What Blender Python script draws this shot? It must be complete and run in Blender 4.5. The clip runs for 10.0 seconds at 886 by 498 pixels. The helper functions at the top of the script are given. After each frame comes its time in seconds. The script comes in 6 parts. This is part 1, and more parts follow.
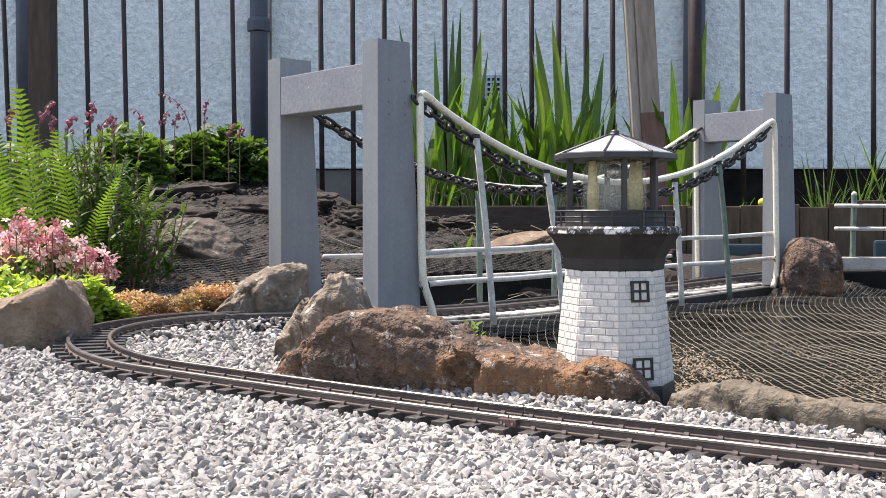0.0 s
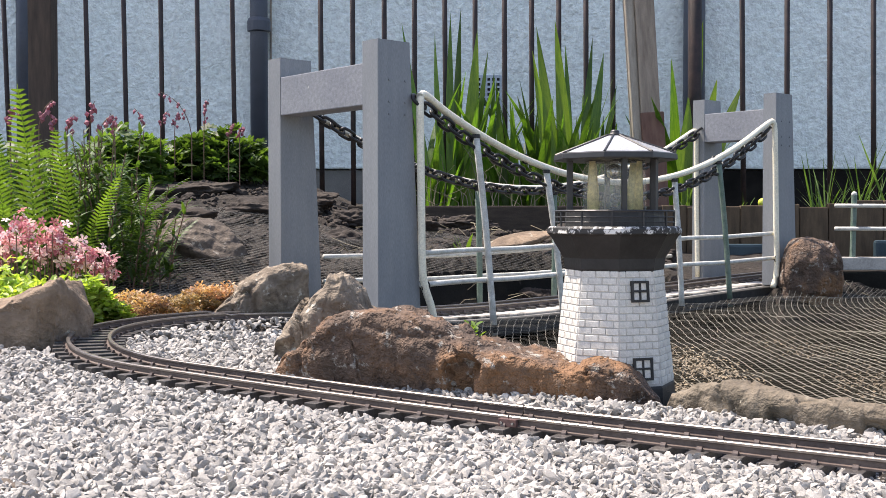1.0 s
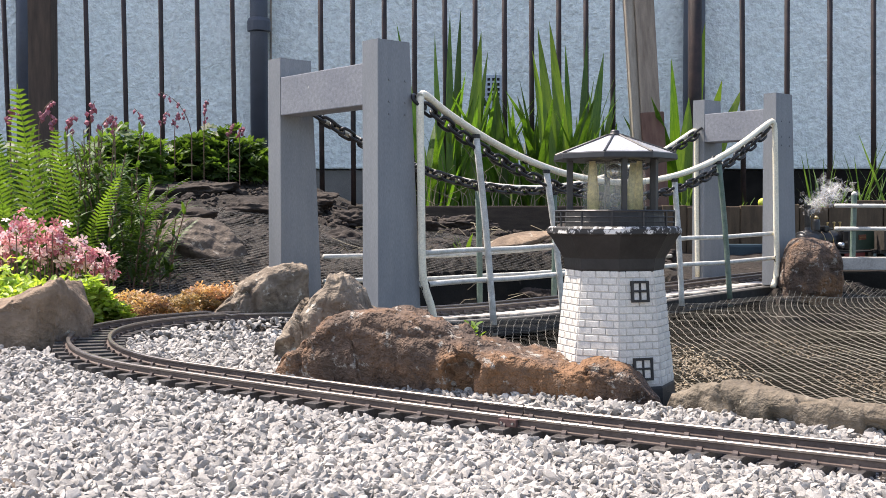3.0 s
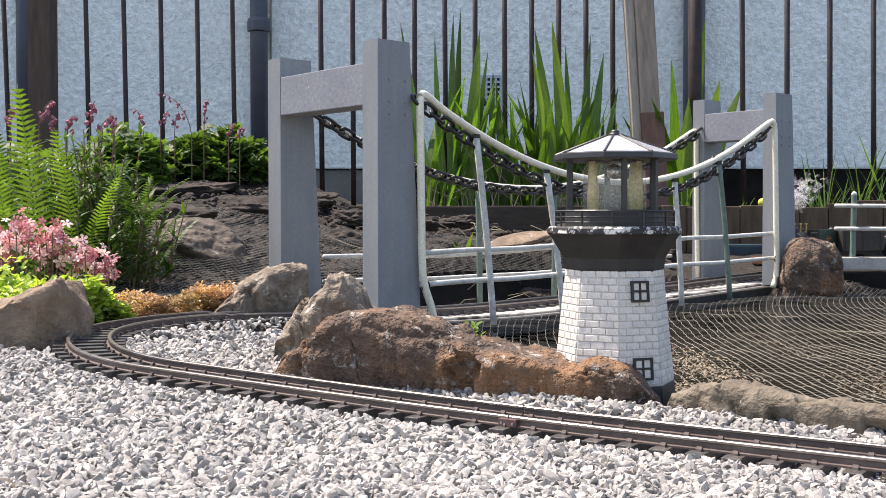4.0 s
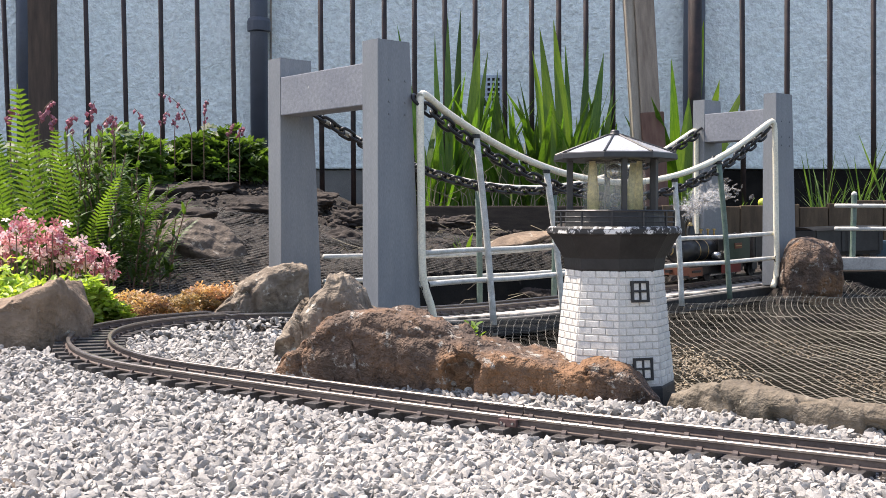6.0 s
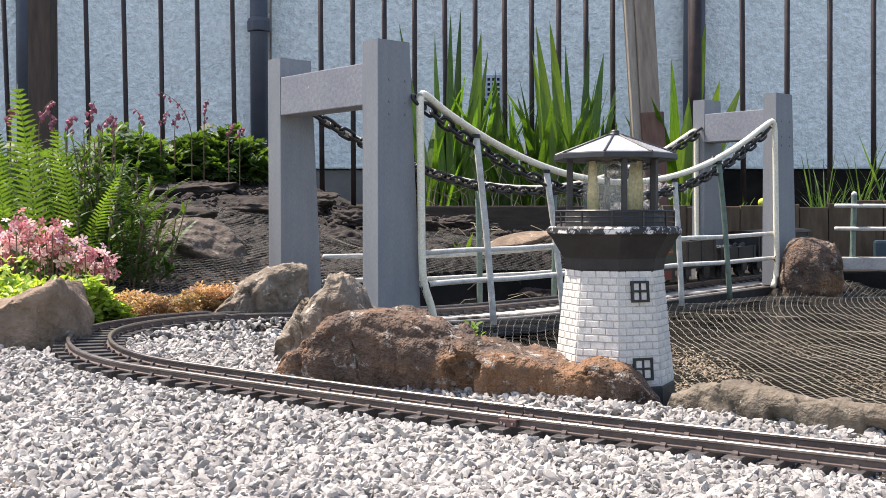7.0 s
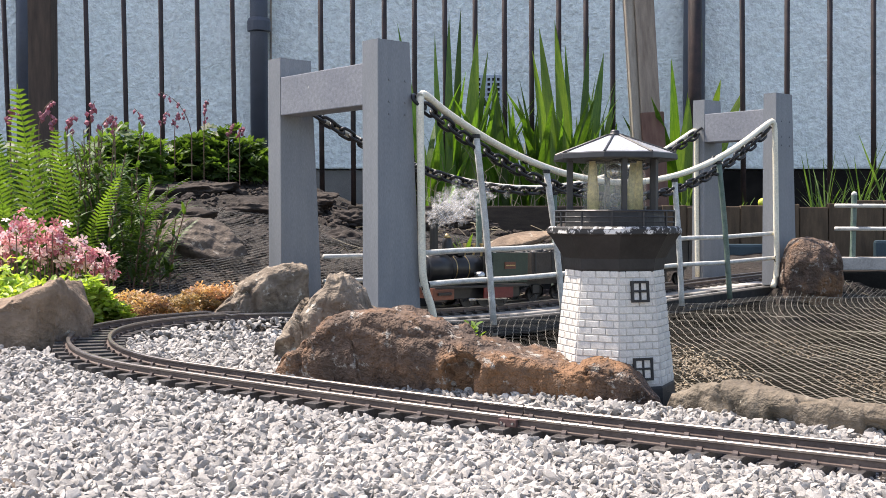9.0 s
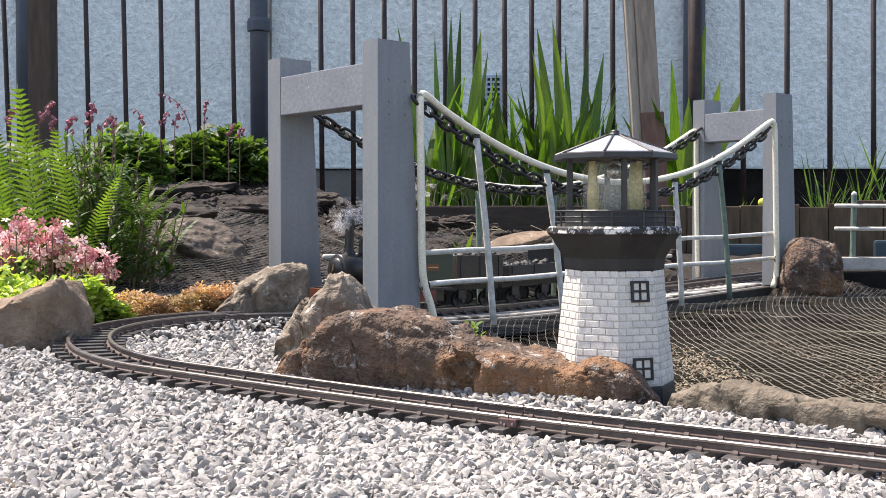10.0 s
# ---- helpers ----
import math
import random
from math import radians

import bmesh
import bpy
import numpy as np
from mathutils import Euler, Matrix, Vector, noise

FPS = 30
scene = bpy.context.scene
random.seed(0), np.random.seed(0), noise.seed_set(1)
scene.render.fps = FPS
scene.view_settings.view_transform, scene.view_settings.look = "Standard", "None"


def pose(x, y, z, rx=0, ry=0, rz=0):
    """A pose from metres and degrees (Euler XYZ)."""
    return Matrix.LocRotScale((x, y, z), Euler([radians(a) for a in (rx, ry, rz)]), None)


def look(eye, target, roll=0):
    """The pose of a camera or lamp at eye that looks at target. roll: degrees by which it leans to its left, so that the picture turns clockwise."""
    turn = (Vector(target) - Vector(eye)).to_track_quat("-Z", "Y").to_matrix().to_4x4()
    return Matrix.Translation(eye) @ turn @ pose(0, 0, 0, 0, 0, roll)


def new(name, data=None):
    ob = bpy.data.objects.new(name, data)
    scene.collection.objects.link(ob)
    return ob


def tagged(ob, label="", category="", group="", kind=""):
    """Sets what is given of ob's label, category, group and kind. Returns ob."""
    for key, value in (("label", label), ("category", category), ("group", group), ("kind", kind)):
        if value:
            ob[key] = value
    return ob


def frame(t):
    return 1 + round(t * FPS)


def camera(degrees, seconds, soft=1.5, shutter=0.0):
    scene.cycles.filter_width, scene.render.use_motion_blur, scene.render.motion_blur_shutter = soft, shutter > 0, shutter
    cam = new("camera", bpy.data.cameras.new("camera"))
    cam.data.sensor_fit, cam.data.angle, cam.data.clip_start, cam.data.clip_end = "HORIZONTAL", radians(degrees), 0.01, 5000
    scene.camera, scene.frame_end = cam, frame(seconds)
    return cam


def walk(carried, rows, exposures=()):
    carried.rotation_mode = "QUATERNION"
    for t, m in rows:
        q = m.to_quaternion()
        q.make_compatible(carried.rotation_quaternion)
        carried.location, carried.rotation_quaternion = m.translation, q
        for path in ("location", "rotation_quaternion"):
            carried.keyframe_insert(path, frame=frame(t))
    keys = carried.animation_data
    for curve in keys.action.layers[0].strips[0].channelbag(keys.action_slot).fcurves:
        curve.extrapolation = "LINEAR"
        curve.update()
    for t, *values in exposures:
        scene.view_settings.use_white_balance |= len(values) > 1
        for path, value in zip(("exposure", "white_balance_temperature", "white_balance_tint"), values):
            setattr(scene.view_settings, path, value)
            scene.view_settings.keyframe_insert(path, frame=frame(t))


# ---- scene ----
# ---- camera ----
cam = camera(43.52, 10.0, soft=0.6)
EYE = pose(0, 0, 0.168, 90 - 1.55, 0, 0)
walk(cam, [(0.0, EYE), (10.0, EYE)], [(0.0, 1.02, 6950, 15), (10.0, 1.02, 6950, 15)])

# ---- world and sun ----
SUN_ELEVATION, SUN_AZIMUTH = radians(63), radians(153)   # azimuth from +x, counter-clockwise
world = bpy.data.worlds.new("sky")
scene.world = world
world.use_nodes = True
wn = world.node_tree.nodes
sky = wn.new("ShaderNodeTexSky")
sky.sky_type, sky.sun_disc = "NISHITA", False
sky.sun_elevation, sky.sun_rotation = SUN_ELEVATION, radians(90) - SUN_AZIMUTH
sky.air_density, sky.dust_density = 1.0, 2.0
world.node_tree.links.new(sky.outputs[0], wn["Background"].inputs[0])
wn["Background"].inputs[1].default_value = 0.15
sun = new("sun", bpy.data.lights.new("sun", "SUN"))
sun.data.energy, sun.data.angle, sun.data.color = 3.9, radians(0.55), (1.0, 0.95, 0.87)
sd = Vector((math.cos(SUN_ELEVATION) * math.cos(SUN_AZIMUTH), math.cos(SUN_ELEVATION) * math.sin(SUN_AZIMUTH), math.sin(SUN_ELEVATION)))
sun.matrix_world = look(sd * 20, (0, 0, 0))


# ---- materials ----
def mat(name, base, other=None, scale=40.0, rough=0.7, metal=0.0, bump=0.3, fine=300.0, spots=None, spot_scale=25.0, spot_level=0.6, patch=None, patch_scale=9.0, patch_level=0.55,
        through_light=0.0, glow=(1.7, 1.8, 0.6), island=0.0, depth=0.002, stretch=(1, 1, 1), coat=0.0, spread=0.16):
    """A two-scale procedural surface: base to other by coarse noise, fine grain, optional spots of wear, bump."""
    m = bpy.data.materials.new(name)
    m.use_nodes = True
    nt = m.node_tree
    n, link = nt.nodes, nt.links.new
    b = n["Principled BSDF"]
    tc = n.new("ShaderNodeTexCoord")
    mp = n.new("ShaderNodeMapping")
    mp.inputs["Scale"].default_value = stretch
    link(tc.outputs["Object"], mp.inputs["Vector"])
    other = other or tuple(c * 0.7 for c in base)

    def tex(s, detail=5.0, rgh=0.6):
        t = n.new("ShaderNodeTexNoise")
        t.inputs["Scale"].default_value, t.inputs["Detail"].default_value, t.inputs["Roughness"].default_value = s, detail, rgh
        link(mp.outputs["Vector"], t.inputs["Vector"])
        return t

    def ramp(source, lo, hi, c0, c1):
        r = n.new("ShaderNodeValToRGB")
        r.color_ramp.elements[0].position, r.color_ramp.elements[1].position = lo, hi
        r.color_ramp.elements[0].color, r.color_ramp.elements[1].color = (*c0, 1), (*c1, 1)
        link(source, r.inputs["Fac"])
        return r.outputs["Color"]

    def mix(kind, fac, a, c):
        x = n.new("ShaderNodeMix")
        x.data_type, x.blend_type = "RGBA", kind
        if isinstance(fac, float):
            x.inputs[0].default_value = fac
        else:
            link(fac, x.inputs[0])
        link(a, x.inputs[6])
        link(c, x.inputs[7])
        return x.outputs[2]

    coarse, grain = tex(scale), tex(fine, 3.0)
    col = ramp(coarse.outputs["Fac"], 0.5 - spread, 0.5 + spread, base, other)
    col = mix("MULTIPLY", 0.6, col, ramp(grain.outputs["Fac"], 0.25, 0.75, (0.62, 0.62, 0.62), (1.3, 1.3, 1.3)))
    if patch:
        s = tex(patch_scale, 5.0, 0.65)
        r = ramp(s.outputs["Fac"], patch_level, patch_level + 0.12, (0, 0, 0), (1, 1, 1))
        rgb = n.new("ShaderNodeRGB")
        rgb.outputs[0].default_value = (*patch, 1)
        col = mix("MIX", r, col, rgb.outputs[0])
    if spots:
        s = tex(spot_scale, 6.0, 0.7)
        r = ramp(s.outputs["Fac"], spot_level, spot_level + 0.05, (0, 0, 0), (1, 1, 1))
        rgb = n.new("ShaderNodeRGB")
        rgb.outputs[0].default_value = (*spots, 1)
        col = mix("MIX", r, col, rgb.outputs[0])
    if island:
        for node, out in (("ShaderNodeNewGeometry", "Random Per Island"), ("ShaderNodeObjectInfo", "Random")):
            g = n.new(node)
            v = 1 - island, 1 + island
            col = mix("MULTIPLY", 1.0, col, ramp(g.outputs[out], 0.0, 1.0, (v[0],) * 3, (v[1], v[1] * 0.985, v[1] * 0.96)))
    link(col, b.inputs["Base Color"])
    b.inputs["Roughness"].default_value, b.inputs["Metallic"].default_value = rough, metal
    b.inputs["Coat Weight"].default_value = coat
    if bump:
        add = n.new("ShaderNodeMath")
        add.operation = "MULTIPLY_ADD"
        add.inputs[1].default_value = 0.45
        link(grain.outputs["Fac"], add.inputs[0])
        link(coarse.outputs["Fac"], add.inputs[2])
        bp = n.new("ShaderNodeBump")
        bp.inputs["Strength"].default_value, bp.inputs["Distance"].default_value = bump, depth
        link(add.outputs[0], bp.inputs["Height"])
        link(bp.outputs[0], b.inputs["Normal"])
    if through_light:
        tr = n.new("ShaderNodeBsdfTranslucent")
        tint = mix("MULTIPLY", 1.0, col, ramp(grain.outputs["Fac"], 0.0, 1.0, tuple(c * 0.88 for c in glow), tuple(c * 1.12 for c in glow)))
        link(tint, tr.inputs["Color"])
        ms = n.new("ShaderNodeMixShader")
        ms.inputs[0].default_value = through_light
        link(b.outputs[0], ms.inputs[1])
        link(tr.outputs[0], ms.inputs[2])
        link(ms.outputs[0], n["Material Output"].inputs["Surface"])
    return m


M_SOIL = mat("soil", (0.011, 0.008, 0.006), (0.034, 0.026, 0.020), 22, 0.95, bump=1.0, fine=120, depth=0.02, spots=(0.15, 0.13, 0.105), spot_scale=70, spot_level=0.68)
# bed colour darkened to paint the shadow gaps between the chippings
M_GAP_BED = mat("gap_shade_grit", (0.05, 0.047, 0.044), (0.10, 0.095, 0.088), 90, 0.9, bump=0.8, fine=500)
M_BANKSTONE = mat("dark_bank_stone", (0.017, 0.012, 0.010), (0.046, 0.034, 0.026), 16, 0.9, bump=0.9, fine=120, depth=0.006, spots=(0.12, 0.10, 0.082), spot_scale=40, spot_level=0.66)
M_GRAVEL = mat("grey_granite_chippings", (0.345, 0.33, 0.312), (0.555, 0.533, 0.506), 60, 0.7, bump=0.4, fine=900, island=0.36)
M_ROCK = mat("brown_sandstone", (0.06, 0.041, 0.031), (0.18, 0.115, 0.078), 26, 0.85, bump=1.0, fine=140, depth=0.018,
             spots=(0.34, 0.31, 0.27), spot_scale=60, spot_level=0.575, spread=0.2, patch=(0.215, 0.115, 0.058), patch_scale=13, patch_level=0.50)
M_ROCK_GREY = mat("grey_sandstone", (0.125, 0.088, 0.062), (0.26, 0.19, 0.13), 18, 0.88, bump=1.0, fine=120, depth=0.010,
                  spots=(0.36, 0.33, 0.27), spot_scale=45, spot_level=0.62)
M_ROCK_PALE = mat("pale_lichened_sandstone", (0.13, 0.10, 0.074), (0.30, 0.25, 0.19), 24, 0.88, bump=1.0, fine=130, depth=0.010, spots=(0.44, 0.41, 0.35), spot_scale=60, spot_level=0.6, patch=(0.10, 0.075, 0.055), patch_scale=22, patch_level=0.55)
M_ROCK_DIM = mat("dim_brown_rock", (0.060, 0.047, 0.037), (0.15, 0.12, 0.095), 20, 0.9, bump=1.0, fine=120, depth=0.008, spots=(0.26, 0.235, 0.20), spot_scale=40, spot_level=0.6)
M_EDGE = mat("pond_edge_stone", (0.105, 0.083, 0.060), (0.24, 0.20, 0.15), 22, 0.9, bump=0.9, fine=160, depth=0.010,
             spots=(0.36, 0.32, 0.25), spot_scale=55, spot_level=0.62, patch=(0.075, 0.062, 0.044), patch_scale=24, patch_level=0.52)
M_GREY = mat("grey_painted_timber", (0.245, 0.258, 0.268), (0.205, 0.218, 0.232), 9, 0.55, bump=0.35, fine=160, stretch=(6, 6, 1), depth=0.0012,
             spots=(0.38, 0.38, 0.38), spot_scale=48, spot_level=0.70)
M_GREY_WORN = mat("flaking_grey_paint", (0.25, 0.26, 0.28), (0.21, 0.22, 0.245), 14, 0.6, bump=0.6, fine=160, depth=0.0015, spots=(0.50, 0.49, 0.46), spot_scale=75, spot_level=0.665)
M_RAIL = mat("weathered_brass_rail", (0.40, 0.36, 0.33), (0.28, 0.25, 0.23), 60, 0.30, 0.85, bump=0.15, fine=500)
M_RAIL_SIDE = mat("dull_brown_rail_web", (0.16, 0.122, 0.105), (0.105, 0.08, 0.07), 50, 0.42, 0.2, bump=0.2)
M_SLEEPER = mat("dark_plastic_sleeper", (0.045, 0.041, 0.039), (0.09, 0.081, 0.075), 60, 0.38, bump=0.4, stretch=(1, 6, 1), island=0.2)
M_JOINER = mat("rusty_red_joiner", (0.12, 0.06, 0.05), (0.17, 0.10, 0.09), 80, 0.5, 0.2, bump=0.2)
M_BLACKWOOD = mat("black_stained_timber", (0.018, 0.018, 0.018), (0.035, 0.033, 0.03), 30, 0.75, bump=0.5, stretch=(4, 1, 1))
M_DECK = mat("weathered_deck_board", (0.34, 0.325, 0.30), (0.48, 0.46, 0.425), 30, 0.85, bump=0.5)
M_EDGEBOARD = mat("patchy_edge_board", (0.045, 0.04, 0.036), (0.36, 0.34, 0.31), 22, 0.8, bump=0.5, spread=0.05)
M_WHITEROD = mat("chipped_white_paint", (0.66, 0.66, 0.62), (0.45, 0.45, 0.41), 70, 0.55, bump=0.3, fine=500,
                 spots=(0.15, 0.14, 0.12), spot_scale=110, spot_level=0.68)
M_GREENROD = mat("faded_green_paint", (0.11, 0.17, 0.13), (0.17, 0.22, 0.18), 60, 0.6, bump=0.3)
M_HOSE = mat("cream_tubing", (0.88, 0.83, 0.67), (0.80, 0.74, 0.57), 30, 0.42, bump=0.1, fine=350)
M_CHAIN = mat("black_chain", (0.016, 0.016, 0.017), (0.03, 0.03, 0.03), 60, 0.33, 0.3, bump=0.1)
M_TIE = mat("black_cable_tie", (0.012, 0.012, 0.012), None, 60, 0.4, bump=0.0)
M_BRICK = mat("white_painted_brick", (0.71, 0.69, 0.65), (0.61, 0.59, 0.55), 60, 0.6, bump=0.45, fine=600, island=0.09, depth=0.0006, spots=(0.50, 0.44, 0.35), spot_scale=90, spot_level=0.69)
M_MORTAR = mat("dirty_joint", (0.44, 0.42, 0.39), (0.58, 0.56, 0.52), 120, 0.9, bump=0.3)
M_BLACKRESIN = mat("worn_black_resin", (0.013, 0.0125, 0.012), (0.028, 0.026, 0.025), 45, 0.62, bump=0.6, fine=350, depth=0.001)
M_CHIPPED = mat("chipped_black_resin", (0.013, 0.0125, 0.012), (0.028, 0.026, 0.025), 45, 0.62, bump=0.6, fine=350, depth=0.001,
                spots=(0.62, 0.61, 0.59), spot_scale=120, spot_level=0.52)
M_BLACKPLASTIC = mat("black_plastic", (0.02, 0.02, 0.021), (0.03, 0.03, 0.03), 50, 0.42, bump=0.1)
# grey panel painted near white: the sky's reflection is in the colour
M_SOLAR = mat("solar_panel_sky_sheen", (0.76, 0.78, 0.82), (0.82, 0.83, 0.85), 40, 0.22, bump=0.05, coat=0.5)
M_LENS = mat("yellowed_plastic_lens", (0.90, 0.86, 0.62), (0.84, 0.79, 0.54), 30, 0.35, bump=0.2, through_light=0.65, glow=(1.2, 1.15, 0.9))
M_STEEL = mat("bright_metal", (0.55, 0.55, 0.55), None, 40, 0.25, 0.9, bump=0.0)
M_RENDERED = mat("pale_blue_roughcast", (0.80, 0.875, 0.835), (0.85, 0.905, 0.865), 3.5, 0.55, bump=1.0, fine=58, depth=0.020)
M_PLINTH = mat("black_bitumen_plinth", (0.009, 0.008, 0.007), (0.022, 0.019, 0.016), 12, 0.95, bump=0.8, spots=(0.11, 0.10, 0.09), spot_scale=14, spot_level=0.64)
M_PLINTH.node_tree.nodes["Principled BSDF"].inputs["Specular IOR Level"].default_value = 0.15
M_CONCRETE = mat("grey_concrete", (0.16, 0.15, 0.135), (0.23, 0.215, 0.19), 9, 0.9, bump=0.6)
M_IRON = mat("rusty_painted_iron", (0.018, 0.0135, 0.0135), (0.05, 0.029, 0.026), 26, 0.62, 0.1, bump=0.5, fine=200)
M_TIMBERPOST = mat("brown_timber_post", (0.22, 0.175, 0.135), (0.36, 0.295, 0.23), 9, 0.8, bump=0.6, stretch=(7, 7, 1))
M_PALETIMBER = mat("pale_timber", (0.42, 0.375, 0.31), (0.22, 0.19, 0.15), 9, 0.8, bump=0.5, stretch=(7, 7, 1))
M_DARKPOST = mat("dark_brown_post", (0.050, 0.034, 0.025), (0.105, 0.070, 0.048), 9, 0.8, bump=0.6, stretch=(7, 7, 1))
M_REDPAINT = mat("rusty_red_paint", (0.125, 0.062, 0.045), (0.19, 0.105, 0.075), 20, 0.75, bump=0.4, stretch=(4, 4, 1))
# pale surface of the unseen sheet added to throw light back
M_BOUNCE_GRAVEL = mat("bounce_chippings", (0.32, 0.305, 0.28), (0.44, 0.42, 0.385), 60, 0.85, bump=1.0, fine=160, depth=0.006)
M_DEBRIS = mat("dry_brown_litter", (0.20, 0.155, 0.105), (0.36, 0.30, 0.22), 40, 0.85, bump=0.3, island=0.4)
M_PIPE = mat("dark_grey_pvc", (0.075, 0.085, 0.11), (0.06, 0.07, 0.09), 20, 0.45, bump=0.05)
M_PLANK = mat("dark_brown_board", (0.072, 0.048, 0.028), (0.125, 0.086, 0.050), 14, 0.85, bump=0.5, stretch=(5, 5, 1))
M_HOLE_SHADE = mat("hole_shade_black", (0.01, 0.01, 0.01), None, 30, 0.9, bump=0.0)
M_WHITE = mat("white_plastic_vent", (0.52, 0.60, 0.67), None, 20, 0.6, bump=0.1)
M_NET_DARK = mat("dark_netting", (0.14, 0.128, 0.105), (0.22, 0.20, 0.17), 60, 0.5, bump=0.0)
M_NET = mat("pond_netting", (0.19, 0.175, 0.14), (0.28, 0.26, 0.21), 60, 0.5, bump=0.0)
M_WATER = mat("dark_pond_water", (0.010, 0.0095, 0.008), (0.018, 0.0165, 0.013), 6, 0.8, bump=0.5, fine=25, depth=0.004)
M_WATER.node_tree.nodes["Principled BSDF"].inputs["Specular IOR Level"].default_value = 0.0
M_LINER = mat("black_pond_liner", (0.012, 0.012, 0.011), (0.022, 0.021, 0.019), 12, 0.9, bump=0.4)
M_LINER.node_tree.nodes["Principled BSDF"].inputs["Specular IOR Level"].default_value = 0.05
M_BLUE = mat("blue_tarpaulin", (0.03, 0.06, 0.075), (0.022, 0.042, 0.055), 20, 0.55, bump=0.3)
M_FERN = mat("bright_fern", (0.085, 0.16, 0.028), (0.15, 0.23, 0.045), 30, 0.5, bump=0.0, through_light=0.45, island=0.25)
M_SWORD = mat("sword_leaf", (0.042, 0.105, 0.018), (0.095, 0.175, 0.028), 12, 0.42, bump=0.1, through_light=0.5, island=0.42, stretch=(9, 9, 1))
# lit copy of the sword leaf: sunlight put into its green
M_SWORD_LIT = mat("sunlit_sword_leaf", (0.11, 0.20, 0.024), (0.19, 0.28, 0.04), 12, 0.42, bump=0.1, through_light=0.5, island=0.2, stretch=(9, 9, 1))
# darker copy of the fern green, with shade put into the colour
M_FERN_DARK = mat("shade_toned_fern", (0.038, 0.082, 0.022), (0.080, 0.138, 0.036), 30, 0.5, bump=0.0, through_light=0.35, island=0.3)
M_ROTTEN = mat("dark_rotten_timber", (0.032, 0.023, 0.016), (0.06, 0.045, 0.032), 14, 0.9, bump=0.7, stretch=(1, 5, 5))
M_LEAF = mat("dark_green_leaf", (0.065, 0.13, 0.034), (0.12, 0.195, 0.055), 25, 0.5, bump=0.1, through_light=0.4, island=0.35)
M_LIME = mat("lime_ground_cover", (0.34, 0.46, 0.10), (0.44, 0.54, 0.17), 30, 0.5, bump=0.0, through_light=0.4, island=0.3)
M_SEDUM = mat("orange_sedum", (0.52, 0.40, 0.20), (0.47, 0.28, 0.20), 18, 0.55, bump=0.0, through_light=0.25, glow=(1.3, 1.2, 0.7), island=0.35)
M_PINK = mat("pink_petal", (0.42, 0.09, 0.13), (0.62, 0.30, 0.34), 60, 0.55, bump=0.0, through_light=0.35, glow=(1.15, 1.05, 1.1), island=0.3)
M_PALEPETAL = mat("white_pink_petal", (0.80, 0.55, 0.58), (0.88, 0.74, 0.74), 60, 0.55, bump=0.0, through_light=0.3, glow=(1.1, 1.05, 1.05), island=0.2)
M_ROSE = mat("deep_pink_heart", (0.36, 0.12, 0.18), (0.46, 0.24, 0.28), 60, 0.55, bump=0.0, through_light=0.4, glow=(1.15, 1.05, 1.1), island=0.25)
M_STALK = mat("red_brown_stalk", (0.16, 0.08, 0.06), (0.20, 0.12, 0.08), 60, 0.6, bump=0.0)
M_TWIG = mat("dry_grass_stem", (0.30, 0.26, 0.17), (0.20, 0.17, 0.11), 60, 0.7, bump=0.0, island=0.3)
M_LOCO = mat("black_loco_paint", (0.014, 0.014, 0.015), (0.022, 0.022, 0.022), 50, 0.35, bump=0.05)
M_LOCO_RED = mat("red_loco_frame", (0.17, 0.022, 0.018), (0.13, 0.019, 0.016), 50, 0.45, bump=0.05)
M_LOCO_ORANGE = mat("faded_red_buffer_beam", (0.18, 0.065, 0.035), (0.14, 0.05, 0.028), 50, 0.5, bump=0.1)
M_LOCO_GREEN = mat("dark_green_loco_paint", (0.020, 0.042, 0.028), (0.028, 0.052, 0.036), 50, 0.4, bump=0.05)
M_BRASS = mat("polished_brass", (0.60, 0.45, 0.22), None, 50, 0.28, 0.95, bump=0.0)
M_WAGON = mat("grey_brown_wagon_board", (0.04, 0.033, 0.027), (0.06, 0.05, 0.04), 50, 0.7, bump=0.3)
M_WAGON_BLACK = mat("black_wagon_paint", (0.018, 0.018, 0.018), (0.03, 0.03, 0.03), 50, 0.5, bump=0.2)
M_COAL = mat("coal_load", (0.015, 0.015, 0.015), (0.04, 0.04, 0.04), 90, 0.5, bump=0.8)


def clear_material(name, color, rough, amount):
    """See-through plastic or thin vapour: part transparent, part surface."""
    m = bpy.data.materials.new(name)
    m.use_nodes = True
    n, link = m.node_tree.nodes, m.node_tree.links.new
    tr, ms = n.new("ShaderNodeBsdfTransparent"), n.new("ShaderNodeMixShader")
    ms.inputs[0].default_value = amount
    n["Principled BSDF"].inputs["Base Color"].default_value = (*color, 1)
    n["Principled BSDF"].inputs["Roughness"].default_value = rough
    link(tr.outputs[0], ms.inputs[1])
    link(n["Principled BSDF"].outputs[0], ms.inputs[2])
    link(ms.outputs[0], n["Material Output"].inputs["Surface"])
    return m


M_CLEAR = clear_material("clear_plastic", (0.84, 0.84, 0.76), 0.10, 0.17)


